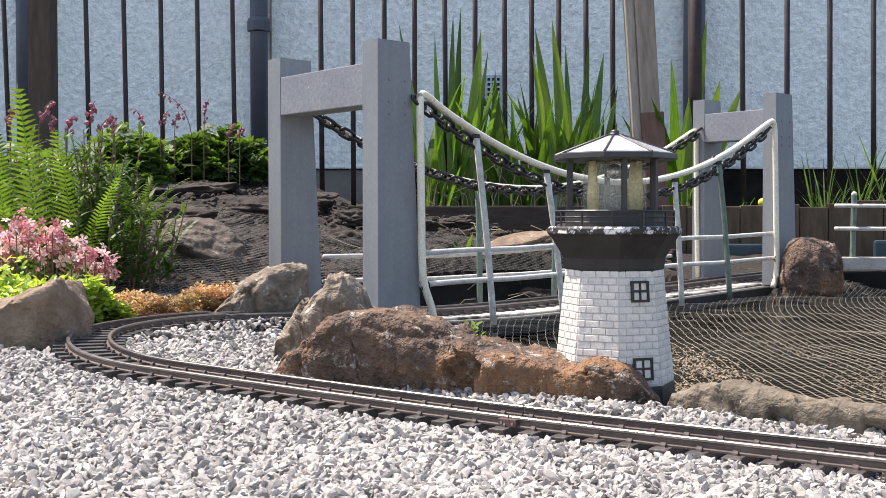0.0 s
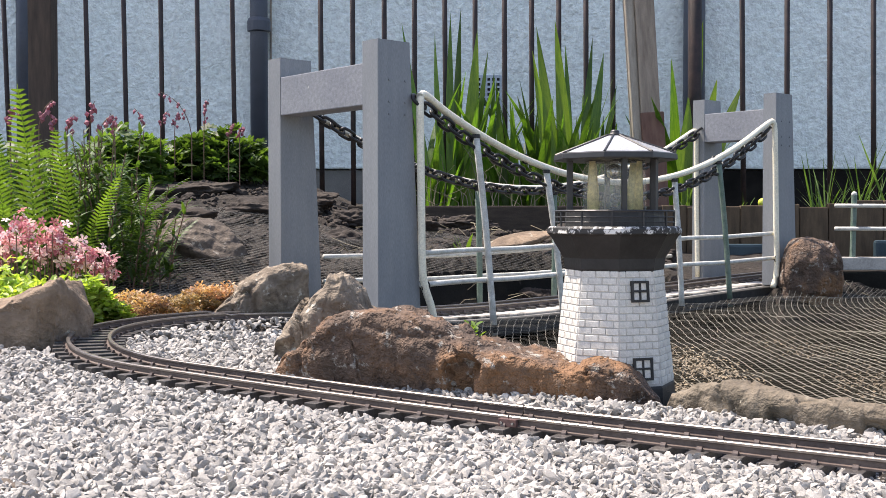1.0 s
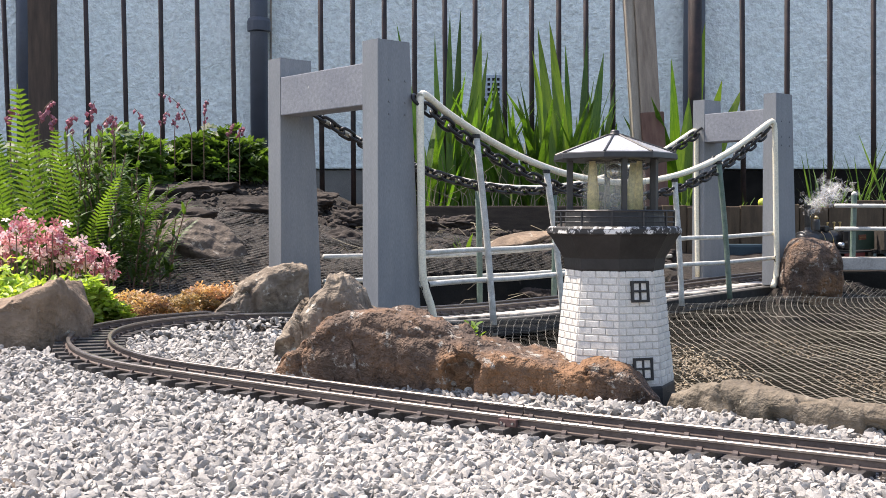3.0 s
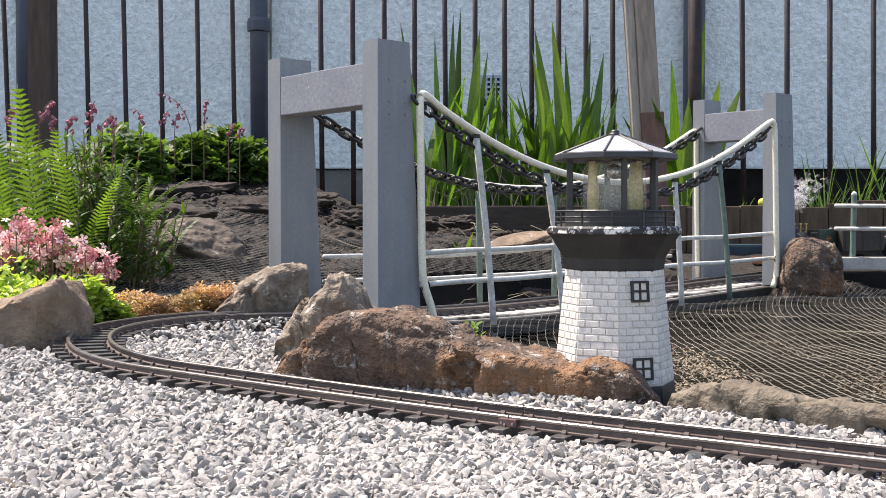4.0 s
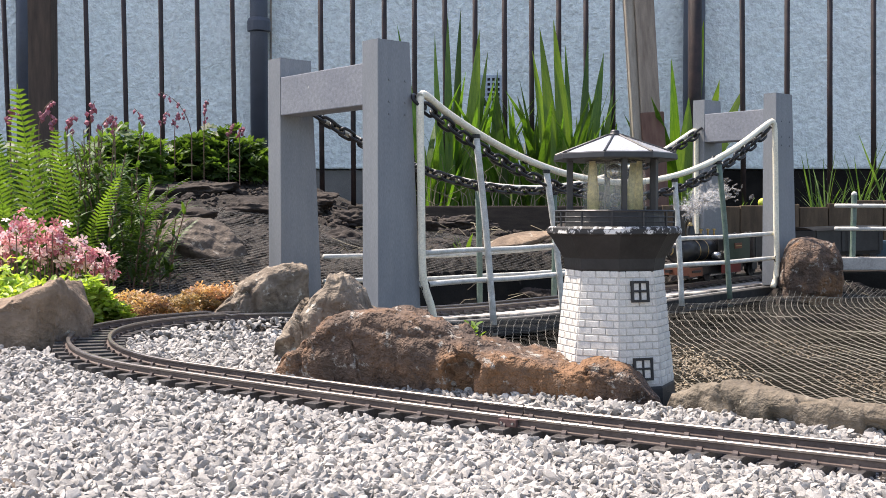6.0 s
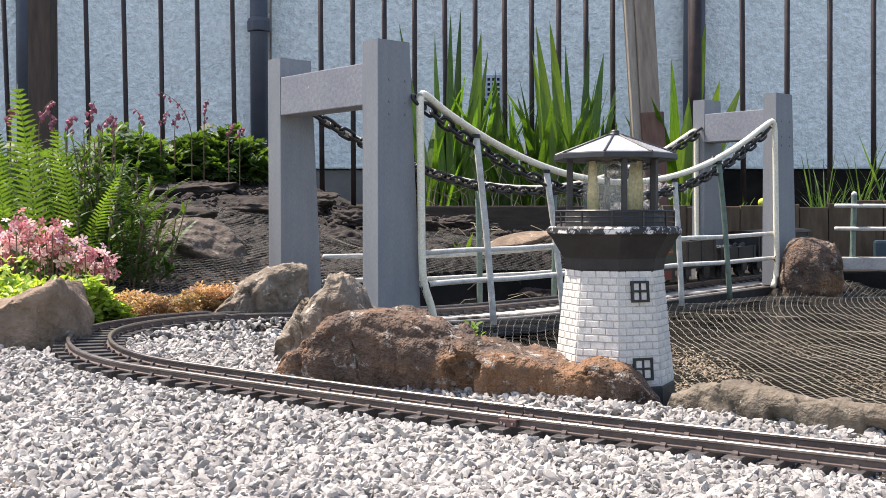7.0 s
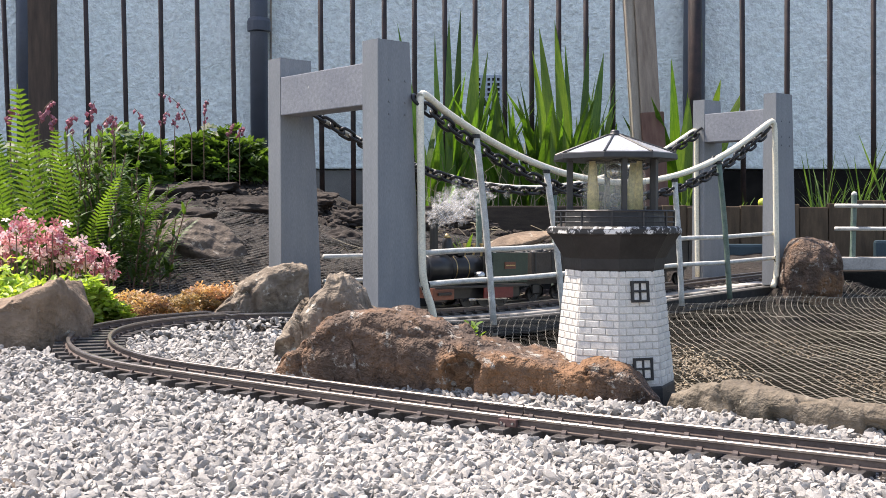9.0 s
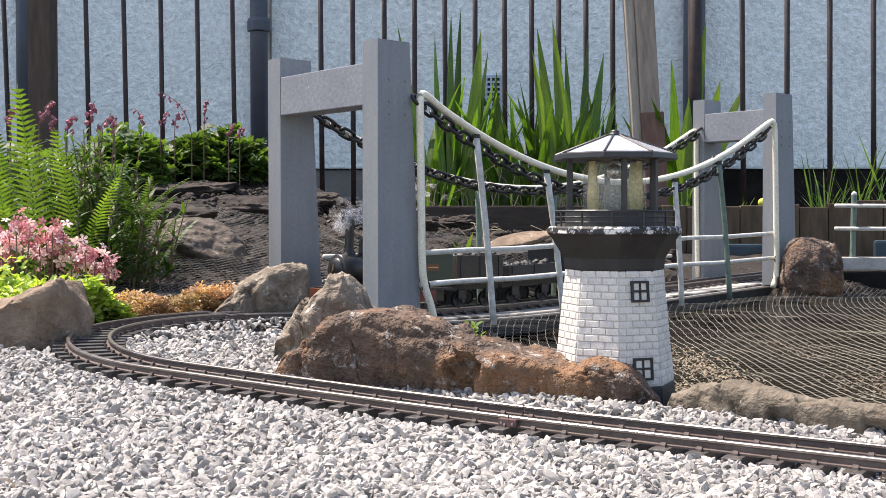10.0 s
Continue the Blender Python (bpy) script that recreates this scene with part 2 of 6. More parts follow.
def steam_material():
    """Thin vapour: patchy, mostly transparent, scattering light through it."""
    m = clear_material("white_steam", (0.95, 0.95, 0.95), 1.0, 0.2)
    n, link = m.node_tree.nodes, m.node_tree.links.new
    both, lit = n.new("ShaderNodeMixShader"), n.new("ShaderNodeBsdfTranslucent")
    lit.inputs["Color"].default_value = (0.97, 0.97, 0.97, 1)
    both.inputs[0].default_value = 0.55
    link(n["Principled BSDF"].outputs[0], both.inputs[1])
    link(lit.outputs[0], both.inputs[2])
    link(both.outputs[0], n["Mix Shader"].inputs[2])
    tc, tx, rp = n.new("ShaderNodeTexCoord"), n.new("ShaderNodeTexNoise"), n.new("ShaderNodeMapRange")
    tx.inputs["Scale"].default_value, tx.inputs["Detail"].default_value = 110, 6
    rp.inputs["From Min"].default_value, rp.inputs["From Max"].default_value = 0.42, 0.75
    rp.inputs["To Min"].default_value, rp.inputs["To Max"].default_value = 0.05, 0.30
    link(tc.outputs["Object"], tx.inputs["Vector"])
    link(tx.outputs["Fac"], rp.inputs["Value"])
    link(rp.outputs[0], n["Mix Shader"].inputs[0])
    return m


M_STEAM = steam_material()


# ---- mesh helpers ----
def put(ob, material, parent=None, label=""):
    if material is not None and not ob.data.materials:
        ob.data.materials.append(material)
    if parent is not None:
        ob.parent = parent
    if label:
        ob["label"] = label
    return ob


def part(name, bm, material, parent=None, label="", smooth=False):
    me = bpy.data.meshes.new(name)
    bm.normal_update()
    bm.to_mesh(me)
    bm.free()
    if smooth:
        me.shade_smooth()
    return put(new(name, me), material, parent, label)


def raw(name, verts, faces, material, parent=None, label="", smooth=False):
    me = bpy.data.meshes.new(name)
    me.from_pydata([tuple(v) for v in verts], [], faces)
    me.update()
    if smooth:
        me.shade_smooth()
    return put(new(name, me), material, parent, label)


def thing(name, m, label, category, group="", kind=""):
    ob = new(name)
    ob.empty_display_size = 0.02
    ob.matrix_world = m
    return tagged(ob, label, category, group, kind)


def box(bm, x, y, z, sx, sy, sz, turn=0.0, bevel=0.0):
    """A bevelled box with its centre at x, y, z."""
    made = bmesh.ops.create_cube(bm, size=1.0, matrix=pose(x, y, z, 0, 0, turn) @ Matrix.Diagonal((sx, sy, sz, 1)))["verts"]
    if bevel:
        edges = list({e for v in made for e in v.link_edges})
        bmesh.ops.bevel(bm, geom=edges, offset=bevel, segments=2, affect="EDGES", profile=0.6)
    return bm


def boxed(*a, **k):
    return box(bmesh.new(), *a, **k)


def lathe(profile, sides=24, phase=0.0, at=(0, 0, 0)):
    """A turned solid from (radius, height) pairs."""
    bm = bmesh.new()
    rings = []
    for r, z in profile:
        rings.append([bm.verts.new((at[0] + r * math.cos(phase + i * math.tau / sides), at[1] + r * math.sin(phase + i * math.tau / sides), at[2] + z)) for i in range(sides)])
    for a, b in zip(rings, rings[1:]):
        for i in range(sides):
            bm.faces.new((a[i], a[(i + 1) % sides], b[(i + 1) % sides], b[i]))
    bm.faces.new(rings[0][::-1])
    bm.faces.new(rings[-1])
    return bm


def tube(points, radius, sides=8, bm=None, taper=1.0):
    """A round bar along points."""
    bm = bm or bmesh.new()
    pts = [Vector(p) for p in points]
    rings = []
    up = Vector((0.13, 0.07, 1)).normalized()
    for i, p in enumerate(pts):
        d = (pts[min(i + 1, len(pts) - 1)] - pts[max(i - 1, 0)]).normalized()
        a = d.cross(up if abs(d.dot(up)) < 0.95 else Vector((1, 0, 0))).normalized()
        b = d.cross(a)
        r = radius * (1 + (taper - 1) * i / max(1, len(pts) - 1))
        rings.append([bm.verts.new(p + a * r * math.cos(k * math.tau / sides) + b * r * math.sin(k * math.tau / sides)) for k in range(sides)])
    for q, s in zip(rings, rings[1:]):
        for k in range(sides):
            bm.faces.new((q[k], q[(k + 1) % sides], s[(k + 1) % sides], s[k]))
    bm.faces.new(rings[0][::-1])
    bm.faces.new(rings[-1])
    return bm


def smooth_line(points, steps=8):
    """Catmull-Rom through a few points."""
    p = [Vector(q) for q in points]
    p = [p[0] * 2 - p[1]] + p + [p[-1] * 2 - p[-2]]
    out = []
    for i in range(1, len(p) - 2):
        for k in range(steps):
            t = k / steps
            out.append(0.5 * (2 * p[i] + (p[i + 1] - p[i - 1]) * t + (2 * p[i - 1] - 5 * p[i] + 4 * p[i + 1] - p[i + 2]) * t * t
                              + (3 * p[i] - p[i - 1] - 3 * p[i + 1] + p[i + 2]) * t ** 3))
    return out + [p[-2]]


def many(name, template, faces, mats4, material, parent=None, label="", smooth=False):
    """One mesh of many placed copies of a small template (numpy)."""
    t = np.asarray(template, float)
    m = np.asarray(mats4, float)
    v = np.einsum("nij,kj->nki", m[:, :3, :3], t) + m[:, None, :3, 3]
    n, k = len(m), len(t)
    verts = v.reshape(-1, 3)
    size = len(faces[0])
    f = (np.asarray(faces)[None] + (np.arange(n) * k)[:, None, None]).reshape(-1, size)
    me = bpy.data.meshes.new(name)
    me.vertices.add(len(verts))
    me.vertices.foreach_set("co", verts.ravel())
    me.loops.add(f.size)
    me.loops.foreach_set("vertex_index", f.ravel())
    me.polygons.add(len(f))
    me.polygons.foreach_set("loop_start", np.arange(len(f)) * size)
    me.update(calc_edges=True)
    me.validate()
    if smooth:
        me.shade_smooth()
    else:
        me.shade_flat()
    return put(new(name, me), material, parent, label)


# ---- the lie of the land ----
B = Vector((0.752, 0.659, 0))            # along the bridge, away from the loop
N = Vector((-0.659, 0.752, 0))           # across the bridge, towards the house
A = Vector((-0.095, 1.62, 0))            # front corner of the near tower
LOOP_R = 0.318


def ease(t):
    t = min(1.0, max(0.0, t))
    return t * t * (3 - 2 * t)


def across(x, y):
    """Distance along the bridge and across it."""
    return (x - A.x) * B.x + (y - A.y) * B.y, (x - A.x) * N.x + (y - A.y) * N.y


def grade(y):
    """The fall of the gravel and the line towards the front."""
    return 0.003 + 0.020 * ease((y - 0.8) / 0.6)


def dip(x, y):
    """The chippings fall away in front of the board at the bridge end."""
    e = across(x, y)[1]
    return 0.020 * ease((x + 0.36) / 0.07) * ease((y - 1.36) / 0.09) * ease((0.070 - e) / 0.04)


def front_line(x):
    """The line of stones in front of the pond: its y at x."""
    return 1.135 - 0.45 * (x + 0.16) if x < 0.2 else max(0.64, 0.973 - 0.72 * (x - 0.2))


def pond(x, y):
    s, e = across(x, y)
    d = min(y - front_line(x) - 0.03, max(s - 0.07, x - 0.03) if e < -0.02 else s - 0.07, 0.50 - e, max(1.02 - s, -0.05 - e))
    return ease(d / 0.06)


def land(x, y):
    z = grade(y)
    if x > 0.6:
        z += 0.035 * ease((x - 0.6) / 0.4) * ease((y - 2.42) / 0.12)
    start = 1.85 + max(0.0, x + 0.05) * 0.9
    if y > start:
        west = ease((-0.2 - x) / 0.3)
        rise = (0.125 + 0.075 * west) * (y - start)
        z += min(rise, 0.20 + 0.07 * west - z)
        z += 0.022 * (noise.noise((x * 7, y * 7, 3.0)) + 0.4 * noise.noise((x * 19, y * 19, 1.0))) * ease((y - start) / 0.25) * ease((3.9 - y) / 0.3)
    if y > 2.98 and x > 0.45:
        z = max(z, 0.19)
    if y > 2.99:
        z = max(z, 0.17)
    z -= 0.028 * math.exp(-((x - 0.19) ** 2 + (y - 0.985) ** 2) / 0.0035)
    return z - dip(x, y) * ease((1.75 - y) / 0.1) - 0.10 * pond(x, y)


def spread(lo, hi, near, far):
    """Coordinates that are fine within lo to hi and grow coarse to the horizon."""
    v = list(np.arange(lo, hi, near))
    step, p = near, hi
    while p < far:
        v.append(p)
        step *= 1.5
        p += step
    step, p = near, lo
    while p > -far:
        step *= 1.5
        p -= step
        v.insert(0, p)
    return v


def ground():
    xs, ys = spread(-1.5, 2.0, 0.03, 400), spread(0.3, 4.3, 0.03, 400)
    verts = [(x, y, land(x, min(y, 6.0)) - (0.004 if y < 1.9 else 0.0)) for y in ys for x in xs]
    w = len(xs)
    faces = [(j * w + i, j * w + i + 1, (j + 1) * w + i + 1, (j + 1) * w + i) for j in range(len(ys) - 1) for i in range(w - 1)]
    tagged(raw("ground", verts, faces, M_SOIL, smooth=True), "dark bare garden soil sloping up to the house", "ground", kind="structure")


def sheet(name, bounds, step, height, keep, material):
    (x0, x1), (y0, y1) = bounds
    nx, ny = int((x1 - x0) / step) + 1, int((y1 - y0) / step) + 1
    index, verts, faces = {}, [], []
    for j in range(ny):
        for i in range(nx):
            x, y = x0 + i * step, y0 + j * step
            if keep(x, y):
                index[i, j] = len(verts)
                verts.append((x, y, height(x, y)))
    for i, j in index:
        q = [(i, j), (i + 1, j), (i + 1, j + 1), (i, j + 1)]
        if all(k in index for k in q):
            faces.append([index[k] for k in q])
    return raw(name, verts, faces, material, smooth=True)


def liner():
    tagged(sheet("pond_liner", ((-0.3, 2.2), (0.6, 2.9)), 0.025, lambda x, y: land(x, y) + 0.004, lambda x, y: pond(x + 0.02, y + 0.02) > 0.0 or pond(x, y) > 0, M_LINER),
           "black rubber liner on the pond sides", "pond liner", kind="structure")


def water():
    tagged(sheet("water", ((-0.3, 2.2), (0.7, 2.9)), 0.05, lambda x, y: -0.045, lambda x, y: pond(x, y) > 0.0, M_WATER),
           "dark still pond water under netting", "water", kind="structure")


# ---- the track ----
LOOP_A = 105.6
CORNER = Vector((-0.627, 1.327, 0))
OUT = Vector((0.837, -0.547, 0))


def bridge_rail(s):
    """The rails dip a little on the bridge and climb beyond it."""
    knots = (-0.20, 0.05, 0.3, 0.6, 1.1, 1.6, 3.0), (0.0335, 0.0225, 0.0175, 0.0235, 0.0425, 0.0565, 0.058)
    return float(np.mean([np.interp(s + d, *knots) for d in (-0.08, -0.04, 0.0, 0.04, 0.08)]))


def rail_height(x, y):
    s, e = across(x, y)
    if s > -0.19 and -0.3 < e < 0.6:
        return bridge_rail(s)
    return 0.012 + grade(y)


def centre_line():
    """Points (x, y) of the track's centre from the far side round the loop to the front, about 9 mm apart."""
    pts = []
    c = A + N * 0.14
    bend = c + B * 1.33
    r = 0.35
    mid = bend + Vector((B.y, -B.x, 0)) * r
    for k in range(70, 0, -1):
        pts.append((mid.x + 0.02 * k, mid.y + r))
    turn = math.atan2(B.y, B.x)
    for k in range(28):
        a = radians(90) + turn * k / 28
        pts.append((mid.x + r * math.cos(a), mid.y + r * math.sin(a)))
    t = LOOP_R * math.tan(radians(LOOP_A / 2))
    start = CORNER + B * t
    length = (bend - start).length
    for k in range(int(length / 0.009)):
        p = bend - B * (k * 0.009)
        pts.append((p.x, p.y))
    centre = start + Vector((B.y, -B.x, 0)) * LOOP_R
    a0 = math.atan2(start.y - centre.y, start.x - centre.x)
    for k in range(66):
        a = a0 + radians(LOOP_A) * k / 66
        pts.append((centre.x + LOOP_R * math.cos(a), centre.y + LOOP_R * math.sin(a)))
    end = CORNER + OUT * t
    for k in range(190):
        pts.append((end.x + OUT.x * k * 0.009, end.y + OUT.y * k * 0.009))
    return pts


LINE = centre_line()


def along(points):
    acc = [0.0]
    for a, b in zip(points, points[1:]):
        acc.append(acc[-1] + math.hypot(b[0] - a[0], b[1] - a[1]))
    return acc


LINE_S = along(LINE)


def on_line(d):
    """The place and heading at d metres along the track."""
    i = min(max(int(np.searchsorted(LINE_S, d)) - 1, 0), len(LINE) - 2)
    t = (d - LINE_S[i]) / (LINE_S[i + 1] - LINE_S[i])
    a, b = LINE[i], LINE[i + 1]
    x, y = a[0] + (b[0] - a[0]) * t, a[1] + (b[1] - a[1]) * t
    return x, y, math.atan2(b[1] - a[1], b[0] - a[0])


def rail_mesh(side, d0, d1, z_of):
    """A bullhead rail: foot, web and rounded head, 8 mm high, from d0 to d1."""
    prof = ((-0.0035, -0.0085), (0.0035, -0.0085), (0.0035, -0.0072), (0.001, -0.0062), (0.001, -0.003), (0.0022, -0.0022), (0.0022, -0.0006), (0.0016, 0.0), (-0.0016, 0.0),
            (-0.0022, -0.0006), (-0.0022, -0.0022), (-0.001, -0.003), (-0.001, -0.0062), (-0.0035, -0.0072))
    head = {6, 7, 8, 5, 9}
    bm = bmesh.new()
    rings = []
    n = max(2, int((d1 - d0) / 0.012))
    for k in range(n + 1):
        x, y, a = on_line(d0 + (d1 - d0) * k / n)
        nx, ny = -math.sin(a), math.cos(a)
        z = z_of(x, y)
        rings.append([bm.verts.new((x + nx * (side + u), y + ny * (side + u), z + v)) for u, v in prof])
    m = len(prof)
    for a, b in zip(rings, rings[1:]):
        for i in range(m):
            f = bm.faces.new((a[i], a[(i + 1) % m], b[(i + 1) % m], b[i]))
            f.material_index = 1 if i in head else 0
    bm.faces.new(rings[0])
    bm.faces.new(rings[-1][::-1])
    bmesh.ops.recalc_face_normals(bm, faces=bm.faces)
    return bm


def sleeper_mesh():
    bm = bmesh.new()
    box(bm, 0, 0, -0.0045, 0.0130, 0.079, 0.009, bevel=0.0008)
    me = bpy.data.meshes.new("sleeper")
    bm.to_mesh(me)
    bm.free()
    me.materials.append(M_SLEEPER)
    bm = bmesh.new()
    prof = ((-0.0066, 0.0), (-0.0062, 0.0016), (-0.0052, 0.0032), (-0.0036, 0.0032), (-0.0030, 0.0014), (0.0030, 0.0014), (0.0036, 0.0032), (0.0052, 0.0032), (0.0062, 0.0016), (0.0066, 0.0))
    ends = [[bm.verts.new((x, y, z)) for y, z in prof] for x in (-0.0019, 0.0019)]
    for k in range(len(prof)):
        n = (k + 1) % len(prof)
        bm.faces.new((ends[0][k], ends[0][n], ends[1][n], ends[1][k]))
    bm.faces.new(ends[0][::-1])
    bm.faces.new(ends[1])
    bmesh.ops.recalc_face_normals(bm, faces=bm.faces)
    ch = bpy.data.meshes.new("rail_chair")
    bm.to_mesh(ch)
    bm.free()
    ch.materials.append(M_RAIL_SIDE)
    return me, ch


def track():
    base = thing("railway_track", pose(0, 0, 0), "narrow gauge model railway track with dark sleepers on grey chippings", "railway track")
    total = LINE_S[-1]
    joint = total - 1.2935
    for side in (-0.0225, 0.0225):
        off = 0.0 if side < 0 else -0.012
        for d0, d1 in ((0.0, joint + off - 0.0012), (joint + off, total)):
            ob = part("rail", rail_mesh(side, d0, d1, rail_height), M_RAIL_SIDE, base)
            ob.data.materials.append(M_RAIL)
    x, y, a = on_line(joint)
    for side in (-0.0225, 0.0225):
        q = -0.0035 if side < 0 else 0.0035
        bm = boxed(x - math.sin(a) * (side + q), y + math.cos(a) * (side + q), rail_height(x, y) - 0.0052, 0.016, 0.0036, 0.0062, math.degrees(a), bevel=0.0006)
        j = part("rail_joiner", bm, M_JOINER, base, "small rusty red rail joiner")
        for k in (-0.005, 0.005):
            bm = lathe([(0.0011, -0.001), (0.0011, 0.001)], 10)
            bmesh.ops.transform(bm, verts=bm.verts, matrix=pose(x + math.cos(a) * k - math.sin(a) * (side + q * 1.6), y + math.sin(a) * k + math.cos(a) * (side + q * 1.6), rail_height(x, y) - 0.0052, 90, 0, math.degrees(a)))
            part("bolt", bm, M_STEEL, j)
    me, ch = sleeper_mesh()
    d = 0.01
    while d < total:
        x, y, a = on_line(d)
        z = rail_height(x, y) - 0.0085
        sl = new("sleeper", me)
        sl.parent = base
        sl.matrix_basis = pose(x, y, z, 0, 0, math.degrees(a) + random.uniform(-0.8, 0.8))
        for side in (-0.0225, 0.0225):
            f = new("rail_chair", ch)
            f.parent = sl
            f.location = (0, side, 0)
        d += 0.0262


# ---- gravel ----
def stone_template(seed):
    """An angular chip: the hull of a few points."""
    rnd = random.Random(seed)
    bm = bmesh.new()
    for _ in range(22):
        p = Vector((rnd.gauss(0, 1), rnd.gauss(0, 1), rnd.gauss(0, 1))).normalized()
        bm.verts.new(p * rnd.uniform(0.9, 1.08))
    hull = bmesh.ops.convex_hull(bm, input=bm.verts)
    bmesh.ops.delete(bm, geom=list({g for g in hull["geom_interior"] + hull["geom_unused"] if isinstance(g, bmesh.types.BMVert)}), context="VERTS")
    bmesh.ops.triangulate(bm, faces=bm.faces)
    bm.verts.index_update()
    t = [tuple(v.co) for v in bm.verts]
    f = [[v.index for v in q.verts] for q in bm.faces]
    bm.free()
    return t, f


def in_loop(x, y):
    c = CORNER + B * (LOOP_R * math.tan(radians(LOOP_A / 2))) + Vector((B.y, -B.x, 0)) * LOOP_R
    return math.hypot(x - c.x, y - c.y) < LOOP_R + 0.06


def gravel():
    rng = np.random.default_rng(7)
    px = np.array(LINE)
    sets = [[] for _ in range(9)]
    count = 0
    pts = []
    for y0, y1, n in ((0.60, 0.80, 15500), (0.80, 1.02, 13800), (1.02, 1.30, 12500), (1.30, 1.60, 5200)):
        half = 0.44 * y1 + 0.03
        xs, ys = rng.uniform(-half, half, n * 2), rng.uniform(y0, y1, n * 2)
        pts += list(zip(xs, ys))[:n * 2]
    for x, y in pts:
        s, e = across(x, y)
        fl = front_line(x)
        if x > -0.17 and y > fl + (-0.05 if 0.12 < x < 0.25 else 0.02):
            continue
        if s > -0.02 and e > -0.25:
            continue
        if y > 1.245 and not in_loop(x, y):
            continue
        if x < -0.43 and y > 1.245:
            continue
        d = np.hypot(px[:, 0] - x, px[:, 1] - y).min()
        size = rng.uniform(0.0025, 0.0050) * (1.0 if rng.random() < 0.93 else 1.25)
        z = grade(y) - dip(x, y)
        mound = 0.004 * noise.noise((x * 6, y * 6, 0.0)) + 0.003
        if d < 0.018:
            if rng.random() < 0.6:
                continue
            z, size = z - 0.006, size * 0.7
        elif d < 0.042:
            z -= 0.0058
            size *= 0.75
        else:
            deep = 0.0010 * ease((x + 0.35) / 0.35)
            z += -0.0026 - deep + deep * ease((d - 0.048) / 0.02) + mound * ease((d - 0.048) / 0.05)
        m = pose(x, y, z + rng.uniform(-0.0045, 0.0045) * (d > 0.042), rng.uniform(-65, 65), rng.uniform(-65, 65), rng.uniform(0, 360)) @ Matrix.Diagonal(
            (size * rng.uniform(1.0, 1.65), size * rng.uniform(0.7, 1.0), size * rng.uniform(0.34, 0.62), 1))
        sets[count % 9].append(np.array(m))
        count += 1
    obs = []
    for k, ms in enumerate(sets):
        t, f = stone_template(k + 3)
        obs.append(many("gravel", t, f, ms, M_GRAVEL))
    base = obs[0]
    # one sheet of chippings: all shapes joined into one mesh
    bm = bmesh.new()
    for o in obs:
        bm.from_mesh(o.data)
    bm.to_mesh(base.data)
    bm.free()
    for o in obs[1:]:
        bpy.data.objects.remove(o)
    tagged(base, "pale grey angular granite chippings spread round the track", "gravel", kind="stuff")


def gravel_bed():
    def keep(x, y):
        s, e = across(x, y)
        return not (x > -0.15 and y > front_line(x) + (-0.04 if 0.11 < x < 0.26 else 0.03)) and not (s > 0.02 and e > -0.3) and (y < 1.26 or in_loop(x, y)) and not (x < -0.44 and y > 1.28)
    # dark sheet that shows as shade in the gaps of the gravel
    tagged(sheet("gravel_bed", ((-1.2, 1.6), (0.1, 1.66)), 0.02, lambda x, y: grade(y) - dip(x, y) - 0.0085, keep, M_GAP_BED),
           "grit bed under the chippings, darkened for the shade between stones", "gravel", kind="structure")
    # added out of view: a pale sheet that brightens wall and fronts
    tagged(sheet("gravel_area", ((-2.6, 2.6), (-3.0, 0.59)), 0.1, lambda x, y: grade(y) + 0.002 + 0.003 * noise.noise((x * 4, y * 4, 0)), lambda x, y: True, M_BOUNCE_GRAVEL),
           "unseen pale grey chippings added to bounce light onto the fronts", "gravel", kind="structure")


# ---- rocks ----
def rock(name, m, size, seed, material, label, rough=0.16, sub=5, squash=0.55, ridge=None):
    """A weathered stone: faceted by cutting planes, then broken up by noise at two scales."""
    rnd = random.Random(seed)
    bm = bmesh.new()
    bmesh.ops.create_icosphere(bm, subdivisions=sub, radius=1.0)
    planes = []
    for _ in range(15):
        d = Vector((rnd.uniform(-1, 1), rnd.uniform(-1, 1), rnd.uniform(-0.6, 1))).normalized()
        planes.append((d, rnd.uniform(squash, squash + 0.32)))
    off = Vector((seed * 3.7, seed * 1.3, 0))
    for v in bm.verts:
        p = v.co.normalized()
        r = 1.0
        for d, h in planes:
            c = p.dot(d)
            if c > 0.05:
                r = min(r, h / c)
        p = p * r
        p += p.normalized() * (rough * 0.5 * noise.noise(p * 2.2 + off) + rough * 0.3 * noise.noise(p * 6 + off) + rough * 0.14 * noise.noise(p * 17 + off))
        p = Vector((p.x * size[0], p.y * size[1], p.z * size[2]))
        if ridge:
            t = (p.x / size[0] + 1) / 2
            p.z *= float(np.interp(t, ridge[0], ridge[1]))
        v.co = p
    ob = part(name, bm, material, smooth=True)
    ob.matrix_world = m
    return tagged(ob, label, "rock")


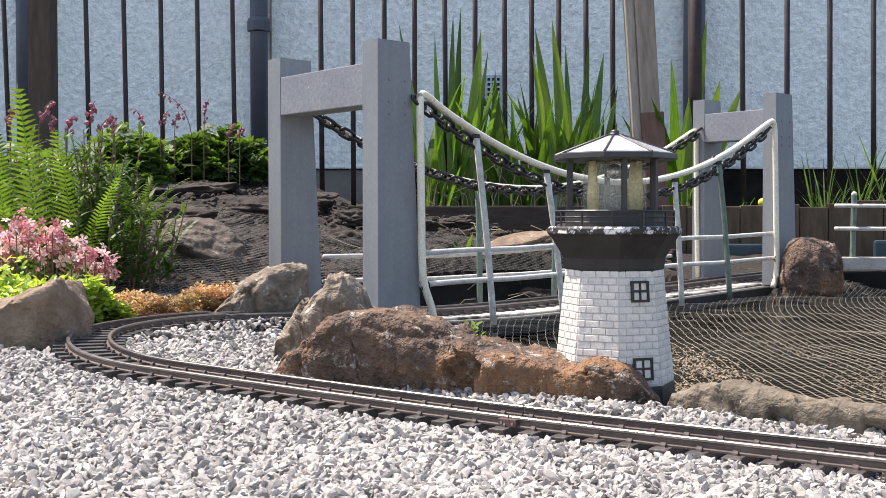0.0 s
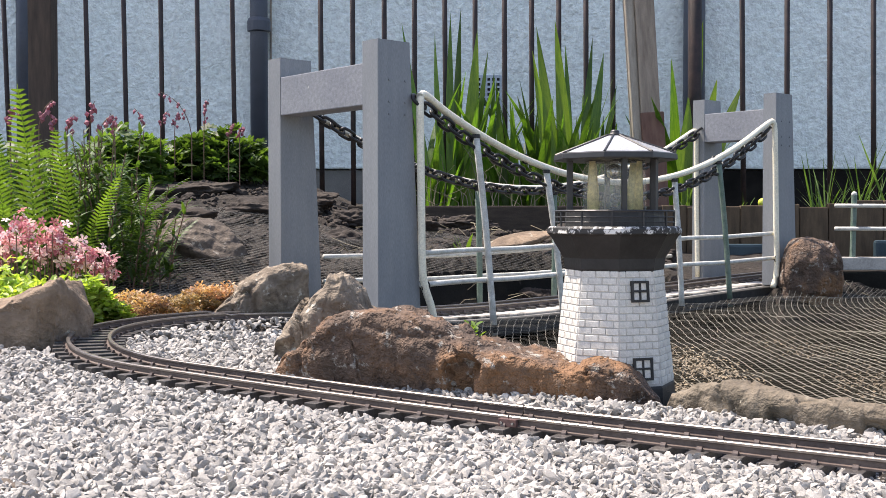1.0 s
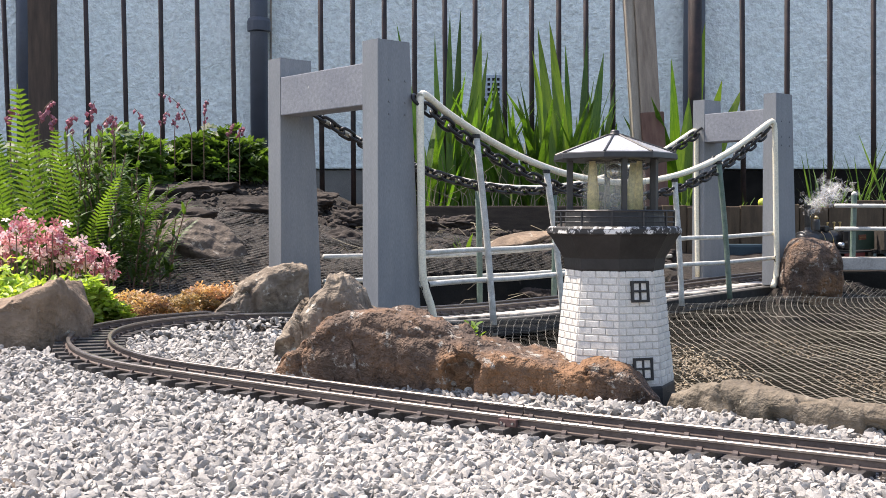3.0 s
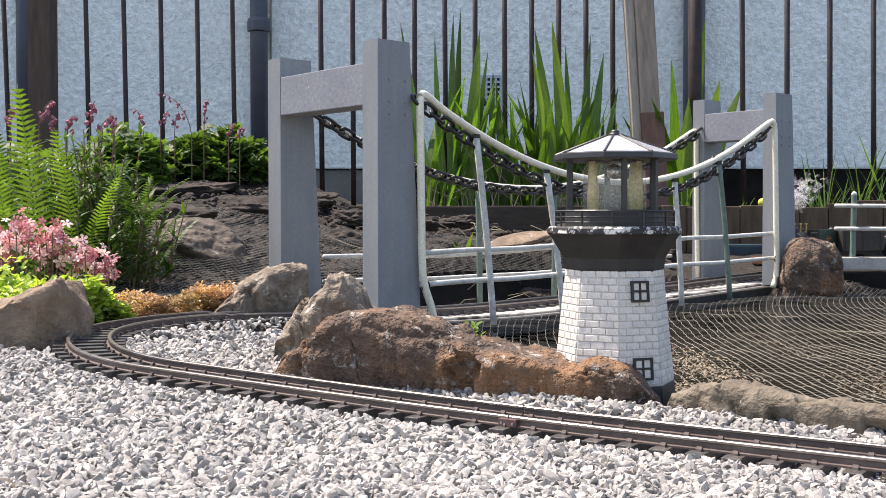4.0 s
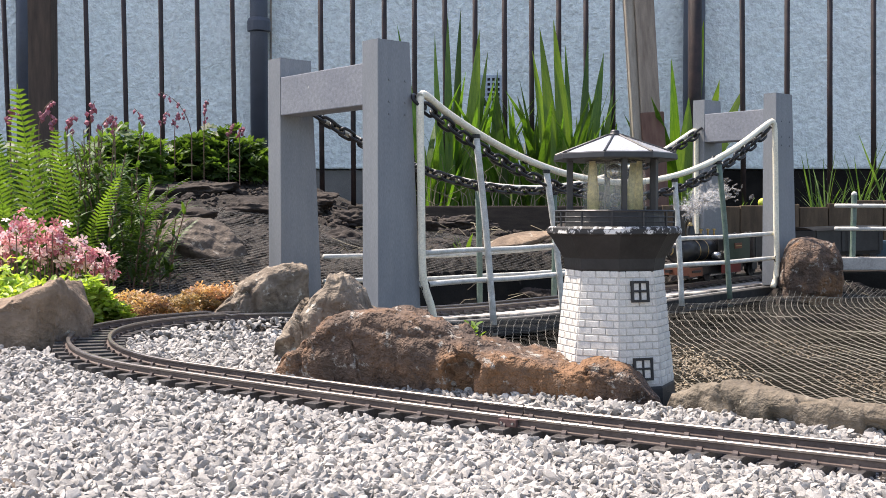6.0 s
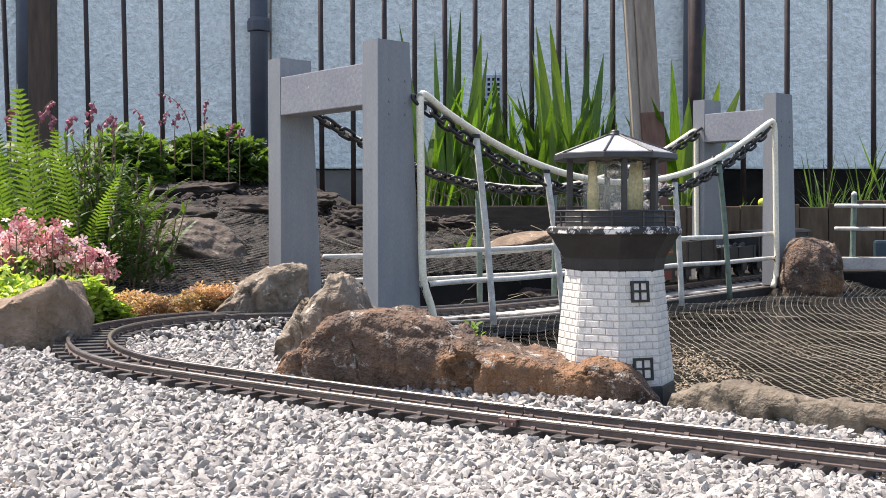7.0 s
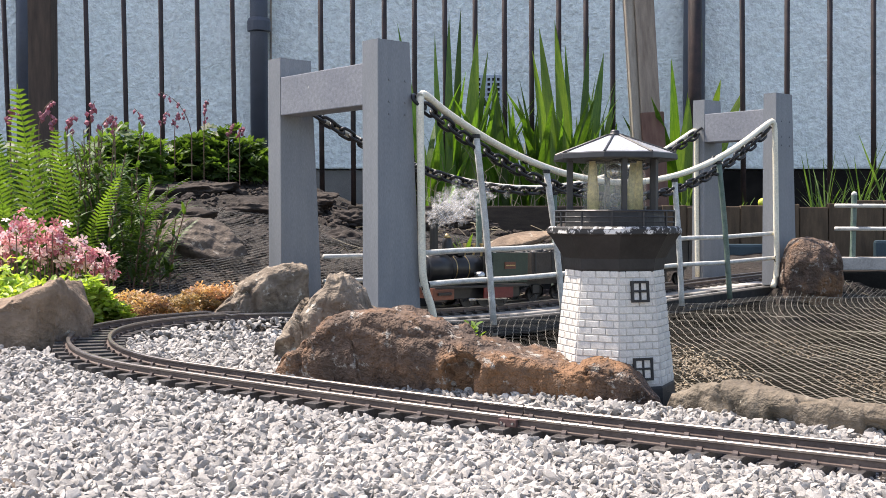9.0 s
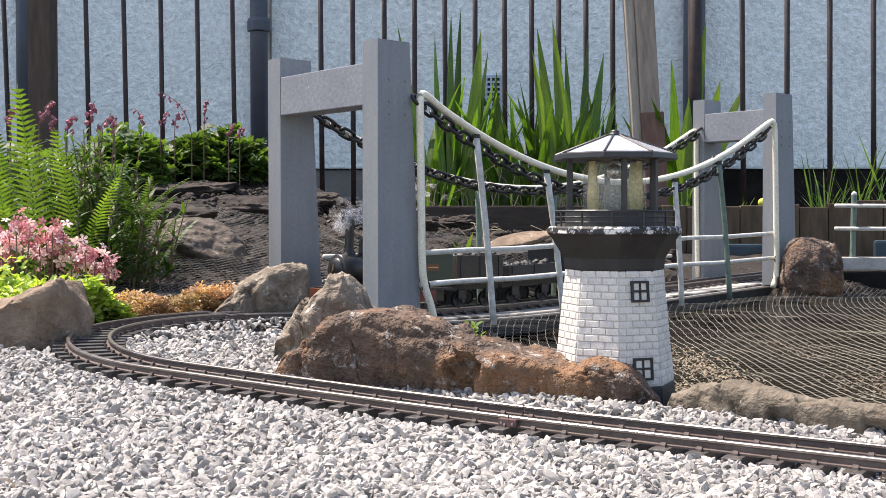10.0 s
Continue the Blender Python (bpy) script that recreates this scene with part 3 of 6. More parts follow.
def ridge_rock(name, m, length, tops, depths, seed, material, label, rough=0.010, boxy=4.5, rings=170, around=96):
    """A long stone: a boxy section whose height and depth vary along it, broken by ledges, pits and grain."""
    bm = bmesh.new()
    off = Vector((seed * 2.3, seed * 5.1, seed))
    grid = []
    for i in range(rings + 1):
        t = i / rings
        h, d = (float(np.interp(t, *q)) for q in (tops, depths))
        end = min(1.0, (min(t, 1 - t) * 14) ** 0.5) if t not in (0, 1) else 0.02
        row = []
        for k in range(around):
            a = k * math.tau / around
            c, s = math.cos(a), math.sin(a)
            u, v = math.copysign(abs(c) ** (2 / boxy), c), math.copysign(abs(s) ** (2 / boxy), s)
            p = Vector(((t - 0.5) * length, u * d * end, h * (0.5 + 0.5 * v) * (0.35 + 0.65 * end) - 0.02 * (v < 0)))
            q = p / 0.05 + off
            n = noise.noise(q * 0.8) + 0.55 * noise.noise(q * 2.1) + 0.30 * noise.noise(q * 5.2) + 0.16 * noise.noise(q * 12)
            ledge = abs(noise.noise(Vector((q.x * 0.7, q.y * 0.7, q.z * 2.6)))) ** 0.5
            out = Vector((0, u, 0.8 * v)).normalized() if (u or v) else Vector((0, 0, 1))
            w = q + Vector((noise.noise(q * 0.9), noise.noise(q * 0.9 + Vector((5, 0, 0))), noise.noise(q * 0.9 + Vector((0, 5, 0))))) * 0.5
            near, spots = noise.voronoi(w * 0.5)
            facet = (w * 0.5 - spots[0]).dot(Vector((math.sin(spots[0].x * 40), math.cos(spots[0].y * 37), math.sin(spots[0].z * 43)))) * 1.5
            near2, spots2 = noise.voronoi(w * 2.4)
            facet += 0.28 * (w * 2.4 - spots2[0]).dot(Vector((math.sin(spots2[0].x * 40), math.cos(spots2[0].y * 37), math.sin(spots2[0].z * 43))))
            p += out * rough * (0.38 * n + 1.0 * facet + 0.45 * ledge - 0.3) + Vector((rough * 0.7 * noise.noise(q * 1.7 + Vector((9, 9, 9))), 0, 0))
            row.append(bm.verts.new(p))
        grid.append(row)
    for a, b in zip(grid, grid[1:]):
        for k in range(around):
            bm.faces.new((a[k], b[k], b[(k + 1) % around], a[(k + 1) % around]))
    bm.faces.new(grid[0])
    bm.faces.new(grid[-1][::-1])
    bmesh.ops.recalc_face_normals(bm, faces=bm.faces)
    ob = part(name, bm, material, smooth=True)
    ob.matrix_world = m
    return tagged(ob, label, "rock")


def rocks():
    ridge_rock("rock", pose(0.010, 1.040, 0.006, 0, 0, -24), 0.39, ((0, 0.04, 0.12, 0.26, 0.36, 0.46, 0.53, 0.58, 0.7, 0.85, 0.95, 1), (0.010, 0.026, 0.050, 0.073, 0.079, 0.068, 0.052, 0.043, 0.038, 0.035, 0.027, 0.013)),
               ((0, 0.3, 0.6, 0.85, 1), (0.035, 0.046, 0.038, 0.026, 0.018)), 3, M_ROCK, "long low rust-brown sandstone rock beside the track", 0.010)
    ridge_rock("rock", pose(0.075, 1.115, 0.0, 0, 0, -20), 0.15, ((0, 0.2, 0.5, 0.8, 1), (0.02, 0.042, 0.046, 0.038, 0.018)), ((0, 0.5, 1), (0.02, 0.03, 0.02)), 6, M_ROCK,
               "flat brown ledge stone behind the long rock", 0.008, 4.0, 70, 60)
    ridge_rock("rock", pose(-0.124, 1.18, 0.008, 0, 0, -14), 0.108, ((0, 0.12, 0.3, 0.5, 0.62, 0.76, 0.9, 1), (0.018, 0.040, 0.062, 0.086, 0.106, 0.104, 0.074, 0.03)), ((0, 0.5, 1), (0.03, 0.042, 0.03)), 9, M_ROCK_PALE,
               "upright pale sandstone rock at the foot of the bridge tower", 0.011, 3.6, 90, 80)
    ridge_rock("rock", pose(-0.553, 1.345, 0.014, 0, 0, 2), 0.25, ((0, 0.4, 0.56, 0.75, 0.9, 0.96, 1), (0.02, 0.034, 0.048, 0.065, 0.082, 0.066, 0.03)), ((0, 0.5, 0.9, 1), (0.06, 0.08, 0.06, 0.03)), 13, M_ROCK_GREY,
               "broad brown sandstone rock at the bend of the track", 0.010, 6.5, 120, 80)
    # dim rock colour stands in for the shade on this stone's face
    rock("rock", pose(-0.268, 0.655, -0.018, 0, 0, 20), (0.036, 0.04, 0.034), 21, M_ROCK_DIM, "small brown stone in the chippings, its shaded face painted dim", 0.15, 4)
    ridge_rock("rock", pose(-0.290, 1.70, 0.012, 0, 0, 22), 0.165, ((0, 0.15, 0.35, 0.6, 1), (0.006, 0.030, 0.058, 0.084, 0.095)), ((0, 0.5, 1), (0.03, 0.05, 0.045)), 14, M_ROCK_PALE, "rough sandstone rock behind the track", 0.011, 4.0, 90, 76)
    ridge_rock("rock", pose(0.752, 2.27, 0.010, 0, 0, 4), 0.126, ((0, 0.12, 0.3, 0.55, 0.8, 0.93, 1), (0.045, 0.088, 0.112, 0.116, 0.112, 0.084, 0.05)), ((0, 0.5, 1), (0.03, 0.05, 0.035)), 33, M_ROCK, "brown sandstone boulder beside the far bridge tower", 0.008, 3.0, 90, 72)
    ridge_rock("pond_edging_stone", pose(0.423, 0.797, -0.008, 0, 0, -36.5), 0.575, ((0, 0.03, 0.1, 0.2, 0.32, 0.42, 0.6, 0.8, 1), (0.016, 0.032, 0.039, 0.036, 0.032, 0.029, 0.034, 0.032, 0.02)), ((0, 0.1, 1), (0.02, 0.03, 0.034)), 17, M_EDGE,
               "long buff kerb stone along the pond edge", 0.0062, 6.0, 230, 80)
    rock("rock", pose(-0.50, 2.17, land(-0.50, 2.17) + 0.018, 0, 0, 12), (0.115, 0.085, 0.066), 57, M_ROCK_DIM, "rounded grey-brown boulder half sunk in the bank", 0.2, 5, 0.6)
    # stones of the bank
    rnd = random.Random(4)
    for x, y, sx, sy, sz in ((-0.60, 2.42, 0.17, 0.13, 0.06), (-0.44, 2.62, 0.15, 0.10, 0.05), (-0.66, 2.9, 0.2, 0.1, 0.05), (-0.36, 2.95, 0.16, 0.09, 0.04), (-0.22, 2.55, 0.10, 0.08, 0.045),
                             (-0.10, 2.72, 0.09, 0.07, 0.04), (-0.24, 2.82, 0.10, 0.07, 0.04), (0.14, 2.62, 0.07, 0.05, 0.022), (0.21, 2.45, 0.08, 0.06, 0.05), (0.29, 2.62, 0.09, 0.06, 0.04),
                             (0.06, 2.9, 0.11, 0.06, 0.03), (0.33, 2.85, 0.10, 0.06, 0.035), (0.52, 2.72, 0.06, 0.05, 0.03), (-0.5, 2.2, 0.12, 0.1, 0.03)):
        rock("bank_stone", pose(x, y, land(x, y) + sz * 0.25, 0, 0, rnd.uniform(-30, 30)), (sx, sy, sz), rnd.randint(40, 400), M_BANKSTONE,
             "flat brown stone set into the soil bank", 0.34, 5, 0.45)
    rock("bank_stone", pose(0.165, 2.5, 0.118, 6, -12, 16), (0.085, 0.05, 0.016), 77, M_ROCK_GREY, "tilted flat pale slab on the bank", 0.1, 4, 0.7)


# ---- bridge ----
def post(h, w, top, bottom, lean=0.0):
    """A timber post, w across the bridge, with its back edge sloping out towards the foot."""
    bm = bmesh.new()
    cols = []
    n = 6
    for k in range(n + 1):
        z = h * k / n
        d = bottom + (top - bottom) * k / n
        cols.append([bm.verts.new(p) for p in ((0, 0, z), (d, 0, z), (d, w, z), (0, w, z))])
    for a, b in zip(cols, cols[1:]):
        for i in range(4):
            bm.faces.new((a[i], a[(i + 1) % 4], b[(i + 1) % 4], b[i]))
    bm.faces.new(cols[0][::-1])
    bm.faces.new(cols[-1])
    edges = [e for e in bm.edges if len(e.link_faces) == 2 and e.calc_face_angle(0) > 0.5]
    bmesh.ops.bevel(bm, geom=edges, offset=0.0016, segments=2, affect="EDGES")
    return bm


TURN = math.degrees(math.atan2(B.y, B.x))


def tower(corner, gap, z0, top, w, depths, label, group="bridge towers"):
    t = thing("bridge_tower", pose(corner.x, corner.y, z0, 0, 0, TURN), label, "bridge tower", group)
    h = top - z0
    for k, (extra, far) in enumerate(((0.0, 0.0), (0.0, gap))):
        p = part("post", post(h + extra, w, *depths), M_GREY, t)
        p.matrix_basis = pose(0, far, 0)
    part("crossbeam", boxed(0.023, (gap + w) / 2, h - 0.063, 0.045, gap - w + 0.0004, 0.062, bevel=0.0015), M_GREY_WORN, t, "grey crossbeam with flaking paint")
    for y in (0.008, 0.030):
        for z in (0.028, 0.06, 0.078):
            bm = lathe([(0.0022, -0.0012), (0.0018, 0.0012)], 10)
            bmesh.ops.transform(bm, verts=bm.verts, matrix=pose(0.010 + y * 1.4, -0.0004, h - 0.03 - z, 90))
            part("screw", bm, M_GREY, t)
    return t


NEAR_L = A + N * 0.258
FAR_R = A + B * 1.045
FAR_L = FAR_R + N * 0.178


def deck_z(s):
    return bridge_rail(s) - 0.0125


def side_point(s, e, z):
    p = A + B * s + N * e
    return Vector((p.x, p.y, z))


def sag(s, s0, s1, z0, z1, low):
    t = (s - s0) / (s1 - s0)
    return z0 + (z1 - z0) * t - 4 * low * t * (1 - t)


def link_mesh():
    bm = bmesh.new()
    loop = []
    L, W = 0.0142, 0.0068
    for k in range(16):
        a = k * math.tau / 16
        loop.append(Vector((math.copysign(L - W, math.cos(a)) * (abs(math.cos(a)) > 0.2) + W * math.cos(a), W * 1.15 * math.sin(a), 0)))
    sides, r = 6, 0.0029
    rings = []
    for k, p in enumerate(loop):
        d = (loop[(k + 1) % 16] - loop[k - 1]).normalized()
        a = d.cross(Vector((0, 0, 1)))
        rings.append([bm.verts.new(p + a * r * math.cos(q * math.tau / sides) + Vector((0, 0, r * math.sin(q * math.tau / sides)))) for q in range(sides)])
    for k in range(16):
        a, b = rings[k], rings[(k + 1) % 16]
        for q in range(sides):
            bm.faces.new((a[q], a[(q + 1) % sides], b[(q + 1) % sides], b[q]))
    bmesh.ops.recalc_face_normals(bm, faces=bm.faces)
    me = bpy.data.meshes.new("link")
    bm.to_mesh(me)
    bm.free()
    me.shade_smooth()
    me.materials.append(M_CHAIN)
    return me


def chain(points, label, mesh):
    t = thing("chain", pose(*points[0]), label, "chain", "bridge suspension chains")
    base = Vector(points[0])
    pts = [Vector(p) for p in points]
    acc = [0.0]
    for a, b in zip(pts, pts[1:]):
        acc.append(acc[-1] + (b - a).length)
    d, k = 0.0, 0
    while d < acc[-1]:
        i = min(max(int(np.searchsorted(acc, d)) - 1, 0), len(pts) - 2)
        f = (d - acc[i]) / max(1e-6, acc[i + 1] - acc[i])
        p = pts[i].lerp(pts[i + 1], f)
        q = (pts[i + 1] - pts[i]).to_track_quat("X", "Z").to_matrix().to_4x4()
        ob = new("link", mesh)
        ob.parent = t
        ob.matrix_basis = Matrix.Translation(p - base) @ q @ pose(0, 0, 0, 90 * (k % 2) + 45 + random.uniform(-14, 14))
        d += 0.0208
        k += 1


def bridge():
    tower(A, 0.258, 0.012, 0.4305, 0.0365, (0.060, 0.082), "grey painted timber tower of a model suspension bridge", "bridge towers")
    tower(FAR_R, 0.178, 0.03, 0.430, 0.030, (0.060, 0.084), "grey painted timber tower at the far bridge end")
    deck = thing("bridge_deck", pose(0, 0, 0), "black-stained bridge deck carrying the railway over the pond", "bridge deck")
    def swept(e, w, h, drop):
        """A board bent along the dip of the deck."""
        bm = bmesh.new()
        rows = []
        for k in range(25):
            s = -0.04 + 1.17 * k / 24
            z = deck_z(s) - drop
            rows.append([bm.verts.new(side_point(s, e + u * w / 2, z + v)) for u, v in ((-1, -h), (1, -h), (1, 0), (-1, 0))])
        for p, q in zip(rows, rows[1:]):
            for k in range(4):
                bm.faces.new((p[k], q[k], q[(k + 1) % 4], p[(k + 1) % 4]))
        bm.faces.new(rows[0])
        bm.faces.new(rows[-1][::-1])
        bmesh.ops.recalc_face_normals(bm, faces=bm.faces)
        bmesh.ops.bevel(bm, geom=[e for e in bm.edges if len(e.link_faces) == 2 and e.calc_face_angle(0) > 0.8], offset=0.0012, segments=1, affect="EDGES")
        return bm
    for e in (0.012, 0.235):
        part("side_beam", swept(e, 0.018, 0.026, 0.0), M_BLACKWOOD, deck)
    for e in (0.034, 0.213):
        part("edge_board", swept(e, 0.013, 0.005, -0.004), M_EDGEBOARD, deck, "edge board with dark and pale patches")
    part("deck_board", swept(0.123, 0.20, 0.006, 0.0), M_DECK, deck, "weathered pale deck board under the sleepers")
    tagged(part("abutment_board", boxed(-0.247, 1.602, 0.006, 0.19, 0.012, 0.036, 41.2, bevel=0.002), M_BLACKWOOD), "black timber board holding the track at the bridge end", "timber board")
    # hand rails
    for e, s0, s1 in ((-0.004, 0.078, 1.038), (0.262, 0.088, 1.04)):
        t = thing("hand_rail", pose(0, 0, 0), "chipped white painted rod hand rail along the bridge", "hand rail", "bridge hand rails")
        heights = (((0, 1), (0.1165, 0.1375)), ((0, 1), (0.0690, 0.0865))) if e < 0 else (((0, 0.35, 0.7, 1), (0.104, 0.100, 0.116, 0.139)), ((0, 0.35, 0.7, 1), (0.062, 0.058, 0.063, 0.084)))
        for hs in heights:
            pts = [side_point(s0 + (s1 - s0) * k / 10, e, float(np.interp(k / 10, *hs)) + 0.0010 * math.sin(k * 2.1)) for k in range(11)]
            part("rod", tube(smooth_line(pts, 2), 0.0043, 10), M_WHITEROD, t, smooth=True)
    # hangers, hoses and chains
    R0, R1 = (0.084, 0.3535), (1.012, 0.369)

    def right_z(s):
        return sag(s, R0[0], R1[0], R0[1], R1[1], 0.128)

    def left_z(s):
        return sag(s, 0.05, 1.045, 0.345, 0.365, 0.130)
    def hanger(s, e, z, foot, material, label, r):
        t = [side_point(s, e, z), side_point(s + foot * 0.5, e - 0.001, (z + deck_z(s)) / 2), side_point(s + foot, e, deck_z(s) - 0.024)]
        h = thing("hanger", pose(0, 0, 0), label, "hanger rod", "bridge hangers")
        part("rod", tube(smooth_line(t, 3), r, 8), material, h, smooth=True)
        ends = [(t[0] * 0.985 + t[1] * 0.015, 0.006), (t[1] * 0.06 + t[2] * 0.94, 0.012)]
        for p, L in ends:
            part("tie", tube([p - Vector((0, 0, L / 2)), p + Vector((0, 0, L / 2))], r + 0.0012, 8), M_TIE, h, "black binding at the end of the rod")
    for s, foot, material, label in ((0.186, 0.041, M_WHITEROD, "chipped white hanger rod of the bridge"), (0.345, 0.046, M_WHITEROD, "leaning white hanger rod of the bridge"),
                                     (0.690, 0.026, M_WHITEROD, "white hanger rod beside the lighthouse"), (0.830, 0.042, M_GREENROD, "faded green hanger rod of the bridge")):
        hanger(s, -0.010, right_z(s) - 0.006, foot, material, label, 0.0053)
    for s, foot in ((0.405, 0.005), (0.60, 0.0), (0.8, 0.01)):
        hanger(s, 0.240 - 0.05 * s, left_z(s) - 0.008, foot, M_GREENROD, "faded green hanger rod on the pond side", 0.0055)
    steps = [k / 24 for k in range(25)]
    line_r = [side_point(R0[0] + (R1[0] - R0[0]) * t, -0.006, right_z(R0[0] + (R1[0] - R0[0]) * t)) for t in steps]
    hose_r = [side_point(0.108, -0.008, -0.005), side_point(0.094, -0.008, 0.04), side_point(0.079, -0.008, 0.085), side_point(0.076, -0.008, 0.2), side_point(0.074, -0.008, 0.32), side_point(0.074, -0.008, 0.3465),
              side_point(0.0765, -0.008, 0.3535), side_point(0.086, -0.008, 0.3530)] + line_r[1:-1] + [side_point(1.006, -0.012, 0.3665), side_point(1.013, -0.014, 0.3645), side_point(1.018, -0.014, 0.352), side_point(1.021, -0.014, 0.30),
              side_point(1.026, -0.014, 0.16), side_point(1.030, -0.014, 0.09), side_point(1.024, -0.016, 0.05), side_point(1.010, -0.018, 0.028)]
    tagged(part("hose", tube(smooth_line(hose_r, 3), 0.0058, 12), M_HOSE, smooth=True), "cream plastic tubing forming the suspension cable", "hose", "bridge hoses")
    hose_l = [side_point(0.06 + k * 0.041, 0.252 - 0.05 * (0.06 + k * 0.041), left_z(0.06 + k * 0.041) + 0.003) for k in range(24)] + [side_point(1.036, 0.198, 0.362), side_point(1.040, 0.196, 0.352), side_point(1.040, 0.195, 0.30), side_point(1.04, 0.192, 0.14), side_point(1.04, 0.19, 0.04)]
    tagged(part("hose", tube(smooth_line(hose_l, 3), 0.0052, 12), M_HOSE, smooth=True), "cream plastic tubing behind the far chain", "hose", "bridge hoses")
    mesh = link_mesh()
    r = [side_point(s, -0.004, right_z(s) - 0.0155 - 0.012 * math.sin(min(1, (s - 0.08) / 0.97) * math.pi)) for s in [0.075 + k * 0.0195 for k in range(49)]]
    chain(r, "black chain hanging under the cream tubing", mesh)
    l = [side_point(0.06 + k * 0.02, 0.240 - 0.05 * (0.06 + k * 0.02), left_z(0.06 + k * 0.02) - 0.003) for k in range(50)]
    chain(l, "black chain along the pond side of the bridge", mesh)
    for s, e, z in ((0.085, -0.008, 0.0665), (0.30, -0.006, right_z(0.30)), (0.82, -0.006, right_z(0.82)), (1.029, -0.014, 0.086), (1.012, -0.010, 0.362)):
        p = side_point(s, e, z)
        ring = [(p.x + 0.0075 * math.cos(a) * B.x, p.y + 0.0075 * math.cos(a) * B.y - 0.0 , p.z + 0.0075 * math.sin(a)) for a in np.linspace(0, math.tau, 13)]
        tagged(part("cable_tie", tube(ring, 0.0014, 6), M_TIE), "black cable tie round the tubing", "cable tie", "cable ties")


# ---- lighthouse ----
def lighthouse():
    m = pose(0.1600, 1.036, -0.011, 0, 0, 19) @ Matrix.Diagonal((1.03, 1.03, 1.03, 1))
    t = thing("lighthouse", m, "white brick solar lighthouse ornament with black lantern behind a rock", "lighthouse ornament")
    sides = 8
    ph = radians(22.5)
    k = 1 / math.cos(math.pi / sides)

    def radius(z):
        return 0.0496 - 0.0094 * (z - 0.029) / (0.1285 - 0.029)
    part("base", lathe([(0.051 * k, 0), (0.0512 * k, 0.003), (0.0506 * k, 0.026), (0.0492 * k, 0.0295)], sides, ph), M_BLACKRESIN, t, "worn black base")
    core = part("tower", lathe([((radius(z) + 0.0001) * k, z) for z in (0.028, 0.06, 0.095, 0.1295)], sides, ph), M_MORTAR, t, "white brick tower")
    part("cornice", lathe([(0.0402 * k, 0.127), (0.0415 * k, 0.130), (0.0425 * k, 0.139), (0.0530 * k, 0.1580), (0.0555 * k, 0.1605)], sides, ph), M_BLACKRESIN, t, "black flared cornice")
    part("gallery_floor", lathe([(0.0553 * k, 0.1605), (0.0562 * k, 0.1612), (0.0560 * k, 0.1655), (0.0540 * k, 0.1672)], sides, ph), M_CHIPPED, t, "chipped black gallery edge showing white resin")
    # bricks on every facet
    windows = ((6, 0.1105, 0.0150, 0.0165), (6, 0.0435, 0.0165, 0.0175))
    rows = 16
    hh = (0.1285 - 0.0292) / rows
    cache = {}
    for f in range(sides):
        a = f * math.tau / sides + math.tau / sides * 0.0
        for r in range(rows):
            z = 0.0292 + hh * (r + 0.5)
            rad = radius(z)
            width = 2 * rad * math.tan(math.pi / sides)
            step = 0.0128
            x = -width / 2 - (step / 2 if (r + f) % 2 else 0)
            while x < width / 2 - 0.001:
                x0, x1 = max(x, -width / 2), min(x + step, width / 2)
                x += step
                if x1 - x0 < 0.002:
                    continue
                w = round(x1 - x0 - 0.0007, 4)
                if w not in cache:
                    bm = bmesh.new()
                    bmesh.ops.create_cube(bm, size=1.0, matrix=Matrix.Diagonal((0.0022, w, hh - 0.0007, 1)))
                    bmesh.ops.bevel(bm, geom=[e for e in bm.edges if all(v.co.x > 0 for v in e.verts)], offset=0.0004, segments=1, affect="EDGES")
                    me = bpy.data.meshes.new("brick")
                    bm.to_mesh(me)
                    bm.free()
                    me.materials.append(M_BRICK)
                    cache[w] = me
                b = new("brick", cache[w])
                b.parent = core
                b.matrix_basis = pose(0, 0, 0, 0, 0, math.degrees(a)) @ pose(rad + random.uniform(-0.0005, 0.0001), (x0 + x1) / 2, z, 0, -5.4, random.uniform(-0.6, 0.6))
    for f, z, w, h in windows:
        fr = bmesh.new()
        rings = [[fr.verts.new((d, u * (w / 2 + o), v * (h / 2 + o))) for u, v in ((-1, -1), (1, -1), (1, 1), (-1, 1))] for d, o in ((-0.0015, 0.0011), (0.0015, 0.0011), (0.0015, -0.0011), (-0.0015, -0.0011))]
        for i in range(4):
            for j in range(4):
                fr.faces.new((rings[i][j], rings[i][(j + 1) % 4], rings[(i + 1) % 4][(j + 1) % 4], rings[(i + 1) % 4][j]))
        bmesh.ops.recalc_face_normals(fr, faces=fr.faces)
        a = math.degrees(f * math.tau / sides)
        place = pose(0, 0, 0, 0, 0, a) @ pose(radius(z) + 0.0018, 0.002, z, 0, -5.4, 0)
        win = part("window", fr, M_BLACKRESIN, t, "small black four-pane window frame")
        win.matrix_basis = place
        part("glazing_bar", boxed(0, 0, 0, 0.0026, 0.0017, h - 0.002, bevel=0.0003), M_BLACKRESIN, win)
        part("glazing_bar", boxed(0.0004, 0, 0.0005, 0.0024, w - 0.002, 0.0017, bevel=0.0003), M_BLACKRESIN, win)
        for u in (-1, 1):
            for v in (-1, 1):
                p = part("pane", boxed(-0.0004, u * w / 4, v * h / 4, 0.001, w / 2 - 0.0016, h / 2 - 0.0016, bevel=0.0002), M_BRICK, win)
    # gallery railing
    rr = 0.0530
